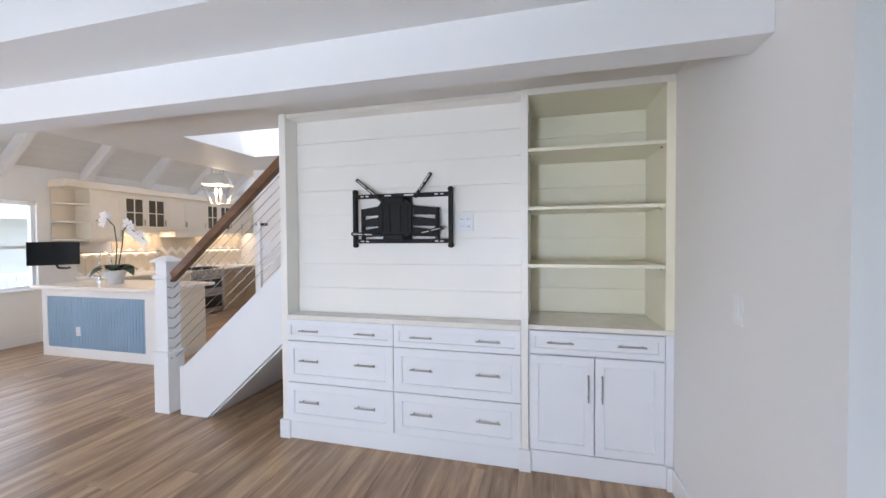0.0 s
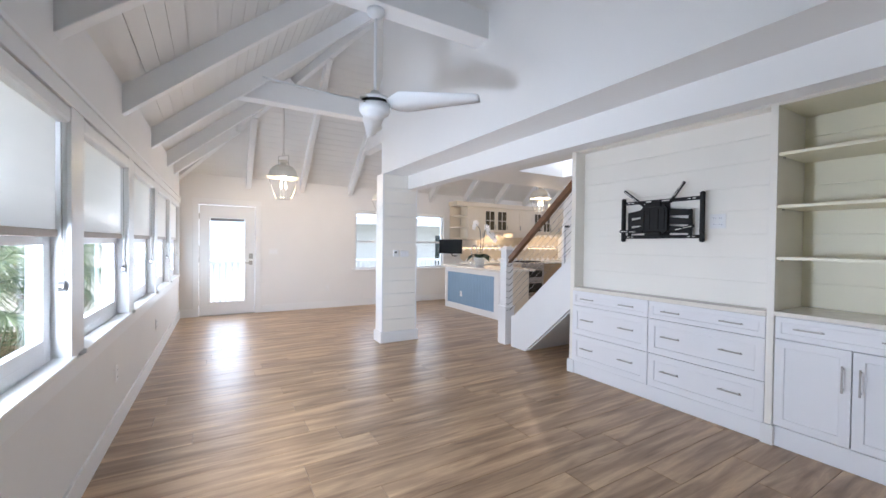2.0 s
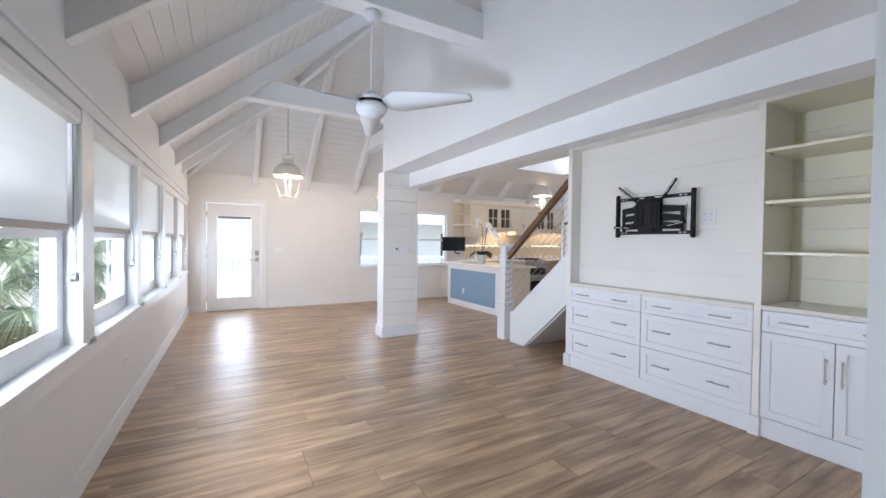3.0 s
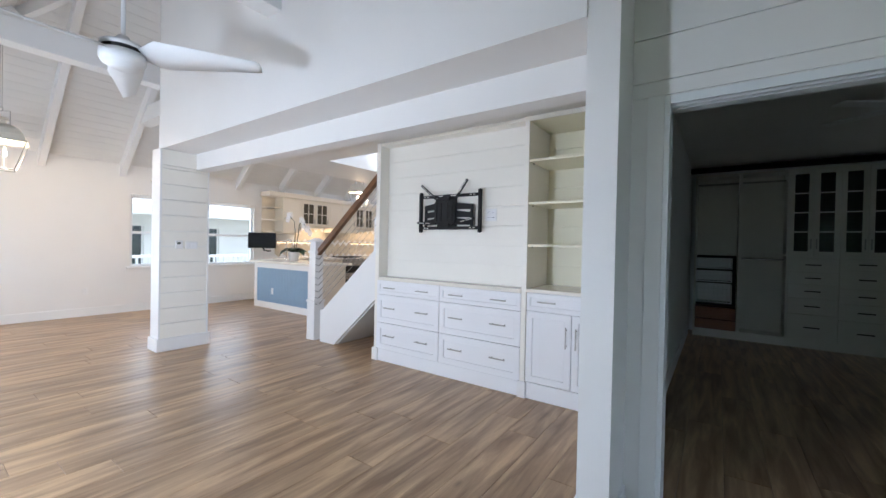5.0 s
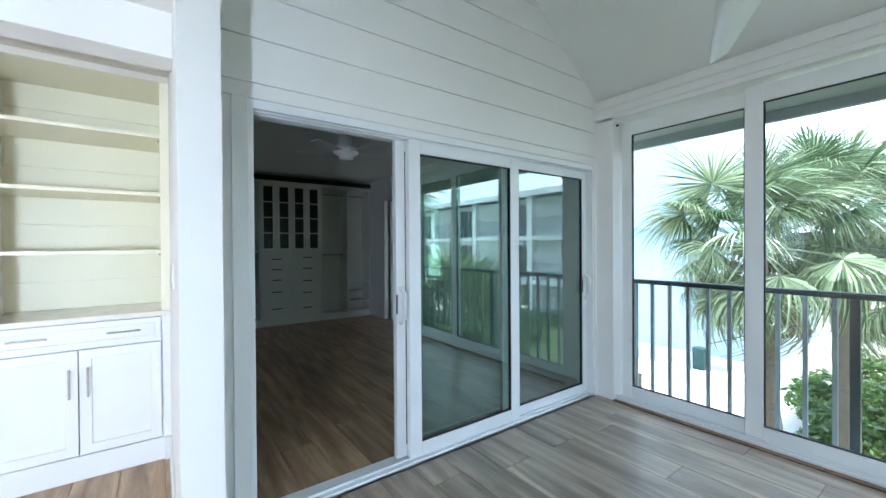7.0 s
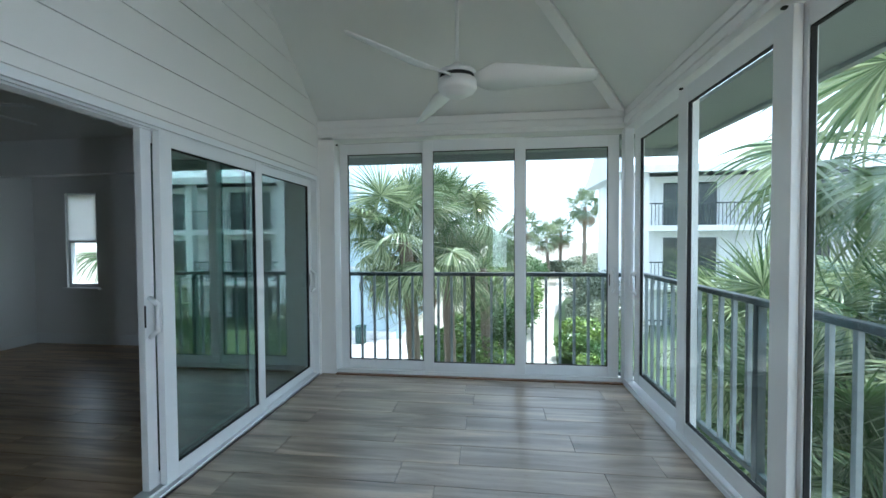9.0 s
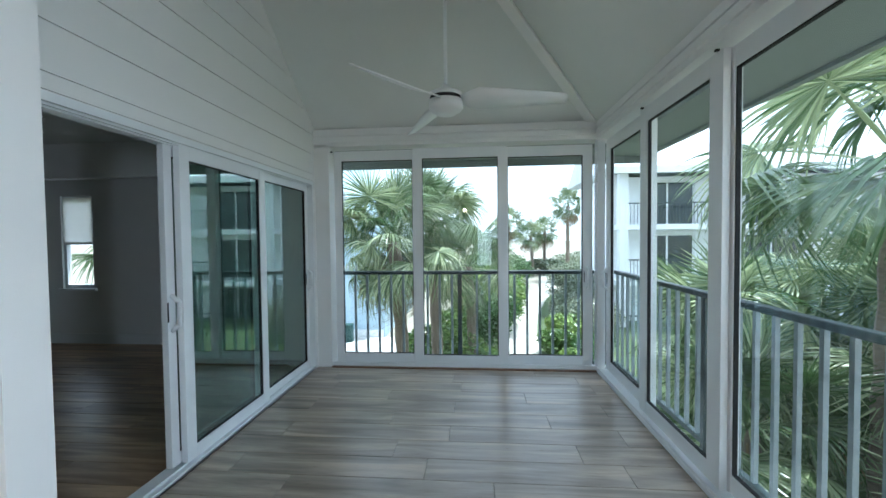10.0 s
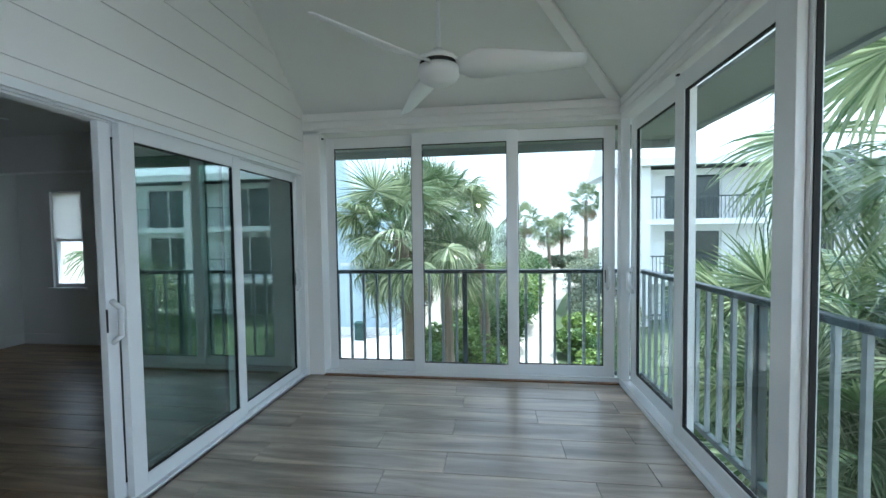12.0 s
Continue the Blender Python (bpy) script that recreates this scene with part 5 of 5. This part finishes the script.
SAND = mat("sandy_ground", (0.34, 0.31, 0.24), 0.9, var=0.12, scale=0.6, bump=0.6, bscale=30)
LAWN = mat("lawn", (0.085, 0.125, 0.045), 0.9, var=0.2, scale=1.5, bump=0.8, bscale=60)
PAVE = mat("pale_concrete", (0.55, 0.53, 0.50), 0.8, var=0.06, scale=1.2, bump=0.3, bscale=40)
WHITEH = mat("white_house_paint", (0.80, 0.81, 0.81), 0.7, var=0.03, scale=0.8)
BLUEH = mat("pale_blue_siding", (0.42, 0.54, 0.62), 0.6, var=0.03, scale=0.8)
ROOFM = mat("pale_metal_roof", (0.60, 0.63, 0.66), 0.5, var=0.04, scale=0.8)
DKGL = mat("dark_window_glass", (0.03, 0.045, 0.045), 0.1, var=0.1)
structure("ground", boxes((-400, 400, -400, 400, G - 0.3, G)), SAND, "pale sandy ground with patches of wear", "ground")
structure("lawn", boxes((1.5, 30, -16, 1.4, G, G + 0.03)), LAWN, "green lawn below the porch", "lawn")
structure("pavement", boxes((11.5, 17.0, 1.6, 10, G, G + 0.02)), PAVE, "pale concrete drive", "pavement")
structure("road", boxes((-30, 60, -22, -17.5, G, G + 0.02)), PAVE, "pale road beyond the lawn", "road")
path = bmesh.new()
pts = [(9, -1.3), (12, -1.5), (14.5, -1.7), (18, -2.1), (22, -2.7), (27, -3.9), (36, -6.5), (50, -9)]
lo = [path.verts.new((x, y - 0.6 - 0.012 * x, G + 0.035)) for x, y in pts]
hi = [path.verts.new((x, y + 0.6, G + 0.035)) for x, y in pts]
for k in range(len(pts) - 1):
    path.faces.new((lo[k], lo[k + 1], hi[k + 1], hi[k]))
structure("sand_path", path, mat("white_sand", (0.52, 0.49, 0.42), 0.9, var=0.12, scale=2, bump=0.5, bscale=60), "pale sand path winding to the beach", "path")


def leafy(name, color, dark, trans=0.35):
    m = bpy.data.materials.new(name)
    m.use_nodes = True
    n, l = m.node_tree.nodes, m.node_tree.links
    p = n["Principled BSDF"]
    gi, oi = n.new("ShaderNodeNewGeometry"), n.new("ShaderNodeObjectInfo")
    ad = n.new("ShaderNodeMath")
    ad.operation = "MULTIPLY"
    sc = n.new("ShaderNodeMath")
    sc.operation = "MULTIPLY"
    sc.inputs[1].default_value = 1.0
    l.new(gi.outputs["Random Per Island"], sc.inputs[0])
    hf = n.new("ShaderNodeMath")
    hf.operation = "MULTIPLY"
    hf.inputs[1].default_value = 1.0
    l.new(oi.outputs["Random"], hf.inputs[0])
    l.new(hf.outputs[0], ad.inputs[0])
    l.new(sc.outputs[0], ad.inputs[1])
    fr = n.new("ShaderNodeMath")
    fr.operation = "FRACT"
    l.new(ad.outputs[0], fr.inputs[0])
    mx = n.new("ShaderNodeMix")
    mx.data_type = "RGBA"
    mx.inputs[6].default_value, mx.inputs[7].default_value = (*dark, 1), (*color, 1)
    l.new(fr.outputs[0], mx.inputs[0])
    l.new(mx.outputs[2], p.inputs["Base Color"])
    p.inputs["Roughness"].default_value = 0.27
    t = n.new("ShaderNodeBsdfTranslucent")
    l.new(mx.outputs[2], t.inputs[0])
    s = n.new("ShaderNodeMixShader")
    s.inputs[0].default_value = trans
    l.new(p.outputs[0], s.inputs[1])
    l.new(t.outputs[0], s.inputs[2])
    l.new(s.outputs[0], n["Material Output"].inputs[0])
    return m


PALM = leafy("palm_leaf", (0.66, 0.72, 0.42), (0.055, 0.105, 0.035), 0.28)
DRYP = leafy("dry_palm_leaf", (0.30, 0.24, 0.14), (0.18, 0.13, 0.07))
HEDGE = leafy("shrub_leaf", (0.42, 0.54, 0.14), (0.05, 0.11, 0.03))
GREYB = leafy("grey_scrub_leaf", (0.42, 0.44, 0.30), (0.10, 0.13, 0.08))
BARK = mat("palm_bark", (0.20, 0.16, 0.12), 0.9, var=0.2, scale=10, bump=0.8, bscale=30, stretch=(1, 1, 4))


def fan_leaf(seed, droop, n=60, wide=1.0, reach=0.86):
    """A fan palm leaf along +x: an arched stalk, a folded fan of narrow blades with hanging tips."""
    rnd = random.Random(seed)
    vs, fs = [], []
    L = 1.1
    for k in range(6):
        x = L * k / 5
        z = 0.14 * math.sin(math.pi * 0.55 * k / 5)
        w = 0.018 - 0.008 * k / 5
        vs += [(x, -w, z), (x, w, z), (x, 0, z + 0.018)]
    for k in range(5):
        a = 3 * k
        fs += [(a, a + 3, a + 4, a + 1), (a + 1, a + 4, a + 5, a + 2), (a + 2, a + 5, a + 3, a)]
    for k in range(n):
        a0 = -135 + 270 * k / (n - 1)
        a = radians(a0) + rnd.uniform(-0.035, 0.035)
        R = (reach - 0.16 * abs(a) / 2.35) * rnd.uniform(0.85, 1.1)
        tw = rnd.uniform(-0.6, 0.6)
        tip = droop * rnd.uniform(0.6, 1.5)
        fold = 0.16 * abs(math.sin(a)) + 0.10 * abs(a) / 2.35
        base = len(vs)
        for u, w in ((0.02, 0.003), (0.25, 0.011), (0.48, 0.013), (0.66, 0.0095), (0.84, 0.0055), (1.0, 0.001)):
            w *= wide
            bend = max(0.0, u - 0.45)
            r = R * (u - 0.55 * min(1.0, tip) * bend * bend)
            zz = 0.12 - fold * R * u - droop * 0.25 * (R * u) ** 2 - tip * 1.5 * bend ** 1.6
            cx, cy = L + r * math.cos(a) - 0.10 * u * u * droop, r * math.sin(a)
            nx, ny = -math.sin(a) * w, math.cos(a) * w
            vs += [(cx + nx, cy + ny, zz + w * tw + 0.5 * w), (cx, cy, zz), (cx - nx, cy - ny, zz - w * tw + 0.5 * w)]
        for j in range(5):
            b = base + 3 * j
            fs += [(b, b + 1, b + 4, b + 3), (b + 1, b + 2, b + 5, b + 4)]
    me = bpy.data.meshes.new("leaf")
    me.from_pydata(vs, [], fs)
    return me


LEAVES = [fan_leaf(11, 0.15), fan_leaf(12, 0.45), fan_leaf(13, 0.8)]
BROAD = [fan_leaf(15, 0.12, 44, 1.6, 1.05), fan_leaf(16, 0.35, 44, 1.6, 1.05), fan_leaf(17, 0.7, 44, 1.6, 1.05)]
DRY = fan_leaf(14, 1.2)
for me in LEAVES + BROAD:
    me.materials.append(PALM)
DRY.materials.append(DRYP)


def palm(x, y, top, n=34, size=1.0, seed=1, label="sabal palm with a full crown of fan leaves", dry=4, leaves=LEAVES):
    rnd = random.Random(seed)
    t = thing("palm_tree", label, "palm tree", pose(x, y, G), "fan palms around the house")
    h = top - G
    lean = (rnd.uniform(-0.25, 0.25), rnd.uniform(-0.25, 0.25))
    bm = bmesh.new()
    rings = []
    seg = 10
    for k in range(15):
        u = k / 14
        r = (0.17 - 0.03 * u) * (1 + (0.10 if k % 2 else -0.04)) * size
        c = Vector((lean[0] * (u * u - 1), lean[1] * (u * u - 1), h * u))
        rings.append([bm.verts.new(c + Vector((r * math.cos(2 * math.pi * j / seg), r * math.sin(2 * math.pi * j / seg), 0))) for j in range(seg)])
    for a, b in zip(rings, rings[1:]):
        for j in range(seg):
            bm.faces.new((a[j], a[(j + 1) % seg], b[(j + 1) % seg], b[j]))
    part("trunk", bm, BARK, t)
    for k in range(n + dry):
        isdry = k >= n
        el = rnd.uniform(-75, -50) if isdry else 80 - 125 * ((k + 0.5) / n) ** 0.9 + rnd.uniform(-14, 14)
        az = 137.5 * k + rnd.uniform(-14, 14)
        s = size * rnd.uniform(0.78, 1.15)
        ob = new("leaf", DRY if isdry else leaves[0 if el > 45 else 1 if el > 0 else 2])
        ob.parent = t
        ob.matrix_local = pose(0, 0, h - 0.05, 0, 0, az) @ pose(0, 0, 0, rnd.uniform(-45, 45), -el, 0) @ Matrix.Diagonal((s, s, s, 1))
    return t


palm(8.5, 1.65, 1.35, 44, 0.92, 1, dry=2)
palm(10.6, 1.1, 1.8, 44, 0.95, 2, dry=2)
palm(12.4, 0.1, 0.5, 28, 1.0, 19, dry=0)
palm(4.35, -4.5, 2.15, 17, 1.05, 3, dry=0, leaves=BROAD)
palm(7.4, -4.6, -0.5, 26, 0.95, 4, leaves=BROAD)
palm(3.6, -5.2, -0.2, 26, 0.95, 5, leaves=BROAD)
palm(5.6, -5.6, -0.2, 26, 0.95, 6, leaves=BROAD)
palm(9.8, -6.2, -0.8, 26, 0.95, 7, leaves=BROAD)
palm(7.0, -6.6, 0.3, 28, 0.95, 20, leaves=BROAD)
palm(5.4, -3.7, -1.1, 30, 0.8, 17, "low young fan palm below the porch", 2, BROAD)
palm(2.6, -3.9, -1.2, 30, 0.8, 18, "low young fan palm below the porch", 2, BROAD)
palm(44.0, -6.2, 1.6, 26, 1.15, 8, "distant sabal palm near the beach")
palm(46.0, -8.1, 2.1, 26, 1.15, 9, "distant sabal palm near the beach")
palm(39.0, -9.1, 4.4, 28, 1.15, 10, "distant sabal palm near the beach")
palm(40.0, -3.5, 2.6, 24, 1.1, 15, "sabal palm beyond the shrubs")
palm(-5.0, -4.7, 0.5, 20, 0.95, 11, "fan palm close below the living room windows")
palm(-9.0, -4.5, 0.4, 20, 0.95, 12, "fan palm close below the living room windows")
palm(-12.5, -4.4, 0.9, 26, 0.9, 21)
palm(-13.6, 2.7, 0.6, 22, 0.75, 13)
palm(8.2, 6.6, 0.9, 28, 1.1, 16)


def shrub(x, y, rx, ry, rz, n, leaf, material, seed, label, name="shrub"):
    """A bush of many small leaves round a few stems, with an uneven outline."""
    rnd = random.Random(seed)
    t = thing(name, label, "shrub", pose(x, y, G), "shrubs by the path")
    bm = bmesh.new()
    for k in range(6):
        a = 6.28 * k / 6
        rod(bm, (0.05 * math.cos(a), 0.05 * math.sin(a), 0), (0.5 * rx * math.cos(a), 0.5 * ry * math.sin(a), rz * 1.2), 0.03, 5, 0.01)
    part("stems", bm, BARK, t)
    n, leaf = int(1.8 * n), 0.68 * leaf
    lumps = [(rnd.uniform(-0.6, 0.6) * rx, rnd.uniform(-0.6, 0.6) * ry, rz * rnd.uniform(0.6, 1.35), rnd.uniform(0.35, 0.6)) for _ in range(9)]
    vs, fs = [], []
    for k in range(n):
        lx, ly, lz, lr = lumps[k % 9]
        d = Vector((rnd.gauss(0, 1), rnd.gauss(0, 1), rnd.gauss(0, 1))).normalized() * lr * rnd.uniform(0.6, 1.08)
        c = Vector((lx + d.x * rx, ly + d.y * ry, max(0.08, lz + d.z * rz)))
        ax = Vector((rnd.gauss(0, 1), rnd.gauss(0, 1), rnd.gauss(0, 0.6))).normalized()
        bx = ax.cross(Vector((rnd.gauss(0, 1), rnd.gauss(0, 1), rnd.gauss(0, 1)))).normalized()
        s = leaf * rnd.uniform(0.6, 1.3)
        b = len(vs)
        vs += [tuple(c - ax * s), tuple(c + bx * s * 0.5), tuple(c + ax * s), tuple(c - bx * s * 0.5)]
        fs.append((b, b + 1, b + 2, b + 3))
    me = bpy.data.meshes.new("leaves")
    me.from_pydata(vs, [], fs)
    me.materials.append(material)
    ob = new("leaves", me)
    ob.parent = t
    return t


rs = random.Random(4)
shrub(15.5, -0.6, 1.7, 1.2, 1.3, 2600, 0.12, HEDGE, 21, "dense bright green sea grape shrub")
shrub(18.6, -1.2, 2.0, 1.4, 1.5, 2600, 0.13, HEDGE, 22, "dense bright green sea grape shrub")
shrub(12.6, 0.4, 1.1, 0.9, 0.9, 1800, 0.10, HEDGE, 23, "dark green rounded shrub under the palm")
shrub(22.5, -1.6, 2.4, 1.6, 1.5, 2400, 0.14, HEDGE, 24, "dense bright green sea grape shrub")
shrub(18.0, -5.4, 1.9, 1.4, 1.0, 2400, 0.09, GREYB, 25, "grey-green coastal scrub beside the path")
shrub(23.5, -6.4, 2.4, 1.6, 1.4, 2600, 0.10, GREYB, 26, "grey-green coastal scrub beside the path")
shrub(13.6, -4.1, 1.3, 1.0, 0.5, 1400, 0.07, HEDGE, 27, "low leafy ground cover")
shrub(28.0, -1.0, 3.0, 1.8, 1.7, 2600, 0.16, HEDGE, 28, "broad green shrub by the path")
shrub(31.0, -7.5, 3.5, 2.2, 1.5, 2800, 0.15, GREYB, 29, "grey-green coastal scrub beside the path")
shrub(42.0, -2.5, 5.0, 3.0, 2.0, 3000, 0.2, HEDGE, 30, "broad green shrub near the beach")
shrub(44.0, -12.0, 5.0, 3.5, 1.9, 3000, 0.2, GREYB, 31, "grey-green scrub near the beach")
for x, y, r, h, mt, sd, lb in ((14.6, -3.2, 0.9, 0.55, HEDGE, 81, "low bright green ground cover beside the path"), (16.4, -3.7, 1.1, 0.7, HEDGE, 82, "low bright green ground cover beside the path"), (12.7, -3.3, 0.8, 0.45, HEDGE, 83, "low bright green ground cover beside the path"), (20.6, -4.9, 1.4, 1.1, GREYB, 84, "grey-green coastal scrub beside the path"), (18.2, -4.1, 1.0, 0.7, GREYB, 85, "grey-green coastal scrub beside the path"), (13.6, 1.7, 0.9, 0.8, HEDGE, 86, "leafy green shrub under the palms"), (14.8, 0.8, 1.0, 1.0, HEDGE, 87, "leafy green shrub under the palms"), (11.8, 1.2, 0.8, 0.6, HEDGE, 88, "leafy green shrub under the palms"), (16.6, 0.3, 1.2, 1.3, HEDGE, 89, "leafy green shrub under the palms"), (25.5, -0.6, 1.8, 1.5, HEDGE, 90, "broad green shrub by the path"), (27.0, -6.6, 2.0, 1.3, GREYB, 91, "grey-green coastal scrub beside the path"), (34.0, -3.5, 2.5, 1.6, HEDGE, 92, "broad green shrub by the path")):
    shrub(x, y, r, r * 0.8, h, 1500, 0.09 + 0.002 * x, mt, sd, lb)
for k in range(8):
    shrub(46 + 3.5 * (k % 3), -19 + 3.6 * k, 3.2, 2.6, 0.8 + 0.3 * (k % 2), 1600, 0.24, HEDGE if k % 3 else GREYB, 100 + k, "low windswept scrub near the beach")
for k in range(9):
    shrub(2.6 + 1.5 * k, -7.0 - 0.5 * (k % 3) - (0.6 if k > 4 else 0), 1.3, 1.0, 0.8, 1700, 0.10, HEDGE, 40 + k, "leafy green shrub on the lawn edge")
for k in range(4):
    shrub(9.0 + 1.3 * k, 2.6 - 0.7 * (k % 2) - 2.2 * (k // 2), 0.8, 0.7, 0.45, 1200, 0.08, HEDGE, 60 + k, "low green shrub at the trunk of a palm")
for k in range(3):
    shrub(-4.5 - 2.4 * k, -4.6, 1.2, 0.9, 0.8, 1400, 0.10, HEDGE, 70 + k, "leafy shrub below the living room windows")


# ---- neighbouring houses ----
def facade(name, label, m, length, storeys, z0, sh, openings, wallmat, roofmat, roof_h, balconies=True):
    """A block along local x, its front at local y 0 facing -y; openings: (x, width) on every storey."""
    t = thing(name, label, "building", m)
    for s in range(storeys):
        z = z0 + sh * s
        part("wall", boxes(*[(a, b, 0, 0.3, c, d) for a, b, c, d in holed(0, length, z, z + sh - 0.25, [(x, x + w, z + 0.05, z + 2.15) for x, w in openings])]), wallmat, t)
        part("slab", boxes((-0.3, length + 0.3, -1.5 if balconies else -0.1, 0.3, z - 0.25, z), bev=0.01), wallmat, t)
        for x, w in openings:
            wdo = part("window", boxes((x, x + w, 0.12, 0.16, z + 0.05, z + 2.15)), DKGL, t)
            part("frame", boxes((x, x + 0.06, 0.08, 0.14, z + 0.05, z + 2.15), (x + w - 0.06, x + w, 0.08, 0.14, z + 0.05, z + 2.15), (x + w / 2 - 0.04, x + w / 2 + 0.04, 0.08, 0.14, z + 0.05, z + 2.15)), WHITEH, wdo)
        if balconies:
            rl = part("balcony_rail", boxes((0, length, -1.45, -1.40, z + 0.98, z + 1.04)), RAILM, t)
            n = int(length / 0.16)
            bm = bmesh.new()
            for k in range(n):
                box(bm, 0.16 * k, 0.16 * k + 0.022, -1.435, -1.415, z + 0.02, z + 0.98)
            q = part("balusters", bm, RAILM, rl)
            q["kind"] = "stuff"
            for x in np.arange(0, length + 0.1, 5.2):
                part("pier", boxes((x - 0.2, x + 0.2, -1.5, -1.1, z, z + sh - 0.25)), wallmat, t)
    zt = z0 + sh * storeys
    part("back_wall", boxes((0, length, 6, 6.3, z0, zt)), wallmat, t)
    part("side_wall", boxes((0, 0.3, 0.3, 6, z0, zt)), wallmat, t)
    part("side_wall", boxes((length - 0.3, length, 0.3, 6, z0, zt)), wallmat, t)
    part("fascia", boxes((-0.8, length + 0.8, -2.1, -1.95, zt - 0.35, zt - 0.02)), wallmat, t)
    part("roof", prism([(-2.1, zt - 0.06), (6.6, zt - 0.06), (2.4, zt + roof_h)], "x", -0.8, length + 0.8), roofmat, t)
    return t


# far white apartment block facing the porch
facade("apartment_building", "white three-storey apartment building with balconies", pose(20.8, -7.2, 0, 0, 0, -90), 34, 3, -3.45, 2.7, [(1.4, 2.6), (6.4, 2.6), (11.6, 2.6), (16.8, 2.6), (22, 2.6), (27.2, 2.6)], WHITEH, ROOFM, 2.8)
facade("white_house", "white house behind the palms", pose(-18, 2.2, 0, 0, 0, 90), 14, 2, -3.2, 2.9, [(2, 1.4), (5, 1.4), (8, 1.4), (11, 1.4)], WHITEH, ROOFM, 2.5, False)
bh = thing("blue_house", "pale blue house with a steep gabled roof", "house")
part("wall", boxes((17, 25, 3.9, 14, G, 0.1), (17, 25, 5.4, 9.2, 0.1, 2.1)), BLUEH, bh)
part("wall_base", boxes((16.96, 17.0, 3.96, 14, G, G + 0.35)), WHITEH, bh)
part("roof", prism([(5.15, 2.0), (9.45, 2.0), (7.3, 8.6)], "x", 16.5, 25.5), BLUEH, bh)
part("rake_board", prism([(5.15, 1.9), (7.3, 8.5), (7.3, 9.1), (4.95, 1.9)], "x", 16.4, 16.5), ROOFM, bh)
part("lower_roof", boxes((16.7, 25, 3.8, 6.3, 0.1, 0.22)), ROOFM, bh)
bn = thing("wheelie_bin", "dark green wheeled bin on the drive", "bin", pose(16.2, 5.3, G) @ Matrix.Diagonal((0.6, 0.6, 0.75, 1)))
part("tub", prism([(-0.24, 0), (0.24, 0), (0.30, 0.95), (-0.30, 0.95)], "y", -0.3, 0.3), mat("bin_plastic", (0.012, 0.05, 0.045), 0.6), bn)
part("lid", boxes((-0.33, 0.33, -0.33, 0.33, 0.95, 1.02), bev=0.02), bpy.data.materials["bin_plastic"], bn)
wr = thing("porch_rail", "white painted porch railing outside the far windows", "railing", pose(-8.5, -2.2, -0.1, 0, 0, 90))
part("top_rail", boxes((0, 9, -0.04, 0.04, 1.0, 1.06), bev=0.006), WHITEH, wr)
part("bottom_rail", boxes((0, 9, -0.03, 0.03, 0.1, 0.16)), WHITEH, wr)
for k in range(75):
    part("baluster", boxes((0.12 * k, 0.12 * k + 0.04, -0.02, 0.02, 0.16, 1.0)), WHITEH, wr)
structure("porch_deck", boxes((-8.6, -7.16, -2.2, 6.8, -0.25, -0.05)), PAVE, "pale deck outside the far door", "deck")
structure("house_base", boxes((-7.1, 4.5, -1.6, 6.7, G, -0.21)), WHITEH, "white lower storey under the rooms", "wall")

# ---- floor boards, tiles ----
floor = bpy.data.objects["floor"]


def plank_mesh(w, l, bev=0.002):
    vs = [(0, 0, -0.012), (w, 0, -0.012), (w, l, -0.012), (0, l, -0.012), (bev, bev, 0), (w - bev, bev, 0), (w - bev, l - bev, 0), (bev, l - bev, 0), (0, 0, -bev), (w, 0, -bev), (w, l, -bev), (0, l, -bev)]
    fs = [(4, 5, 6, 7)]
    for k in range(4):
        q = (k + 1) % 4
        fs += [(k, q, 8 + q, 8 + k), (8 + k, 8 + q, 4 + q, 4 + k)]
    return vs, fs


def boards(name, x0, x1, y0, y1, w, l, gap, material, seed, near):
    """Boards along y in staggered rows; near(x, y) picks those that are parts of their own."""
    rnd = random.Random(seed)
    cache = {}
    vs, fs = [], []
    x = x0
    while x < x1 - 0.02:
        ww = min(w, x1 - x)
        y = y0 - rnd.uniform(0, l)
        while y < y1 - 0.01:
            a, b = max(y, y0), min(y + l, y1)
            if b - a > 0.03:
                if near(x, (a + b) / 2):
                    key = (round(ww, 3), round(b - a, 3))
                    if key not in cache:
                        v, f = plank_mesh(ww - gap, b - a - gap)
                        cache[key] = bpy.data.meshes.new(name)
                        cache[key].from_pydata(v, [], f)
                        cache[key].materials.append(material)
                    ob = new(name, cache[key])
                    ob.location = (x, a, 0)
                    ob.parent = floor
                else:
                    v, f = plank_mesh(ww - gap, b - a - gap)
                    k = len(vs)
                    vs += [(p[0] + x, p[1] + a, p[2]) for p in v]
                    fs += [tuple(i + k for i in q) for q in f]
            y += l
        x += w
    if vs:
        me = bpy.data.meshes.new("far_boards")
        me.from_pydata(vs, [], fs)
        me.materials.append(material)
        ob = new("far_boards", me)
        ob.parent = floor
        ob["kind"] = "stuff"


boards("floor_board", -7.125, 1.15, -1.47, 8.3, 0.215, 1.5, 0.0018, OAK, 5, lambda x, y: y < 2.7 and x > -5.5)
boards("floor_tile", 1.15, 4.22, -1.47, 1.62, 0.222, 1.22, 0.0018, TILE, 6, lambda x, y: True)
boards("floor_board", 1.227, 5.0, 1.76, 7.1, 0.215, 1.5, 0.0018, OAK, 7, lambda x, y: y < 4)
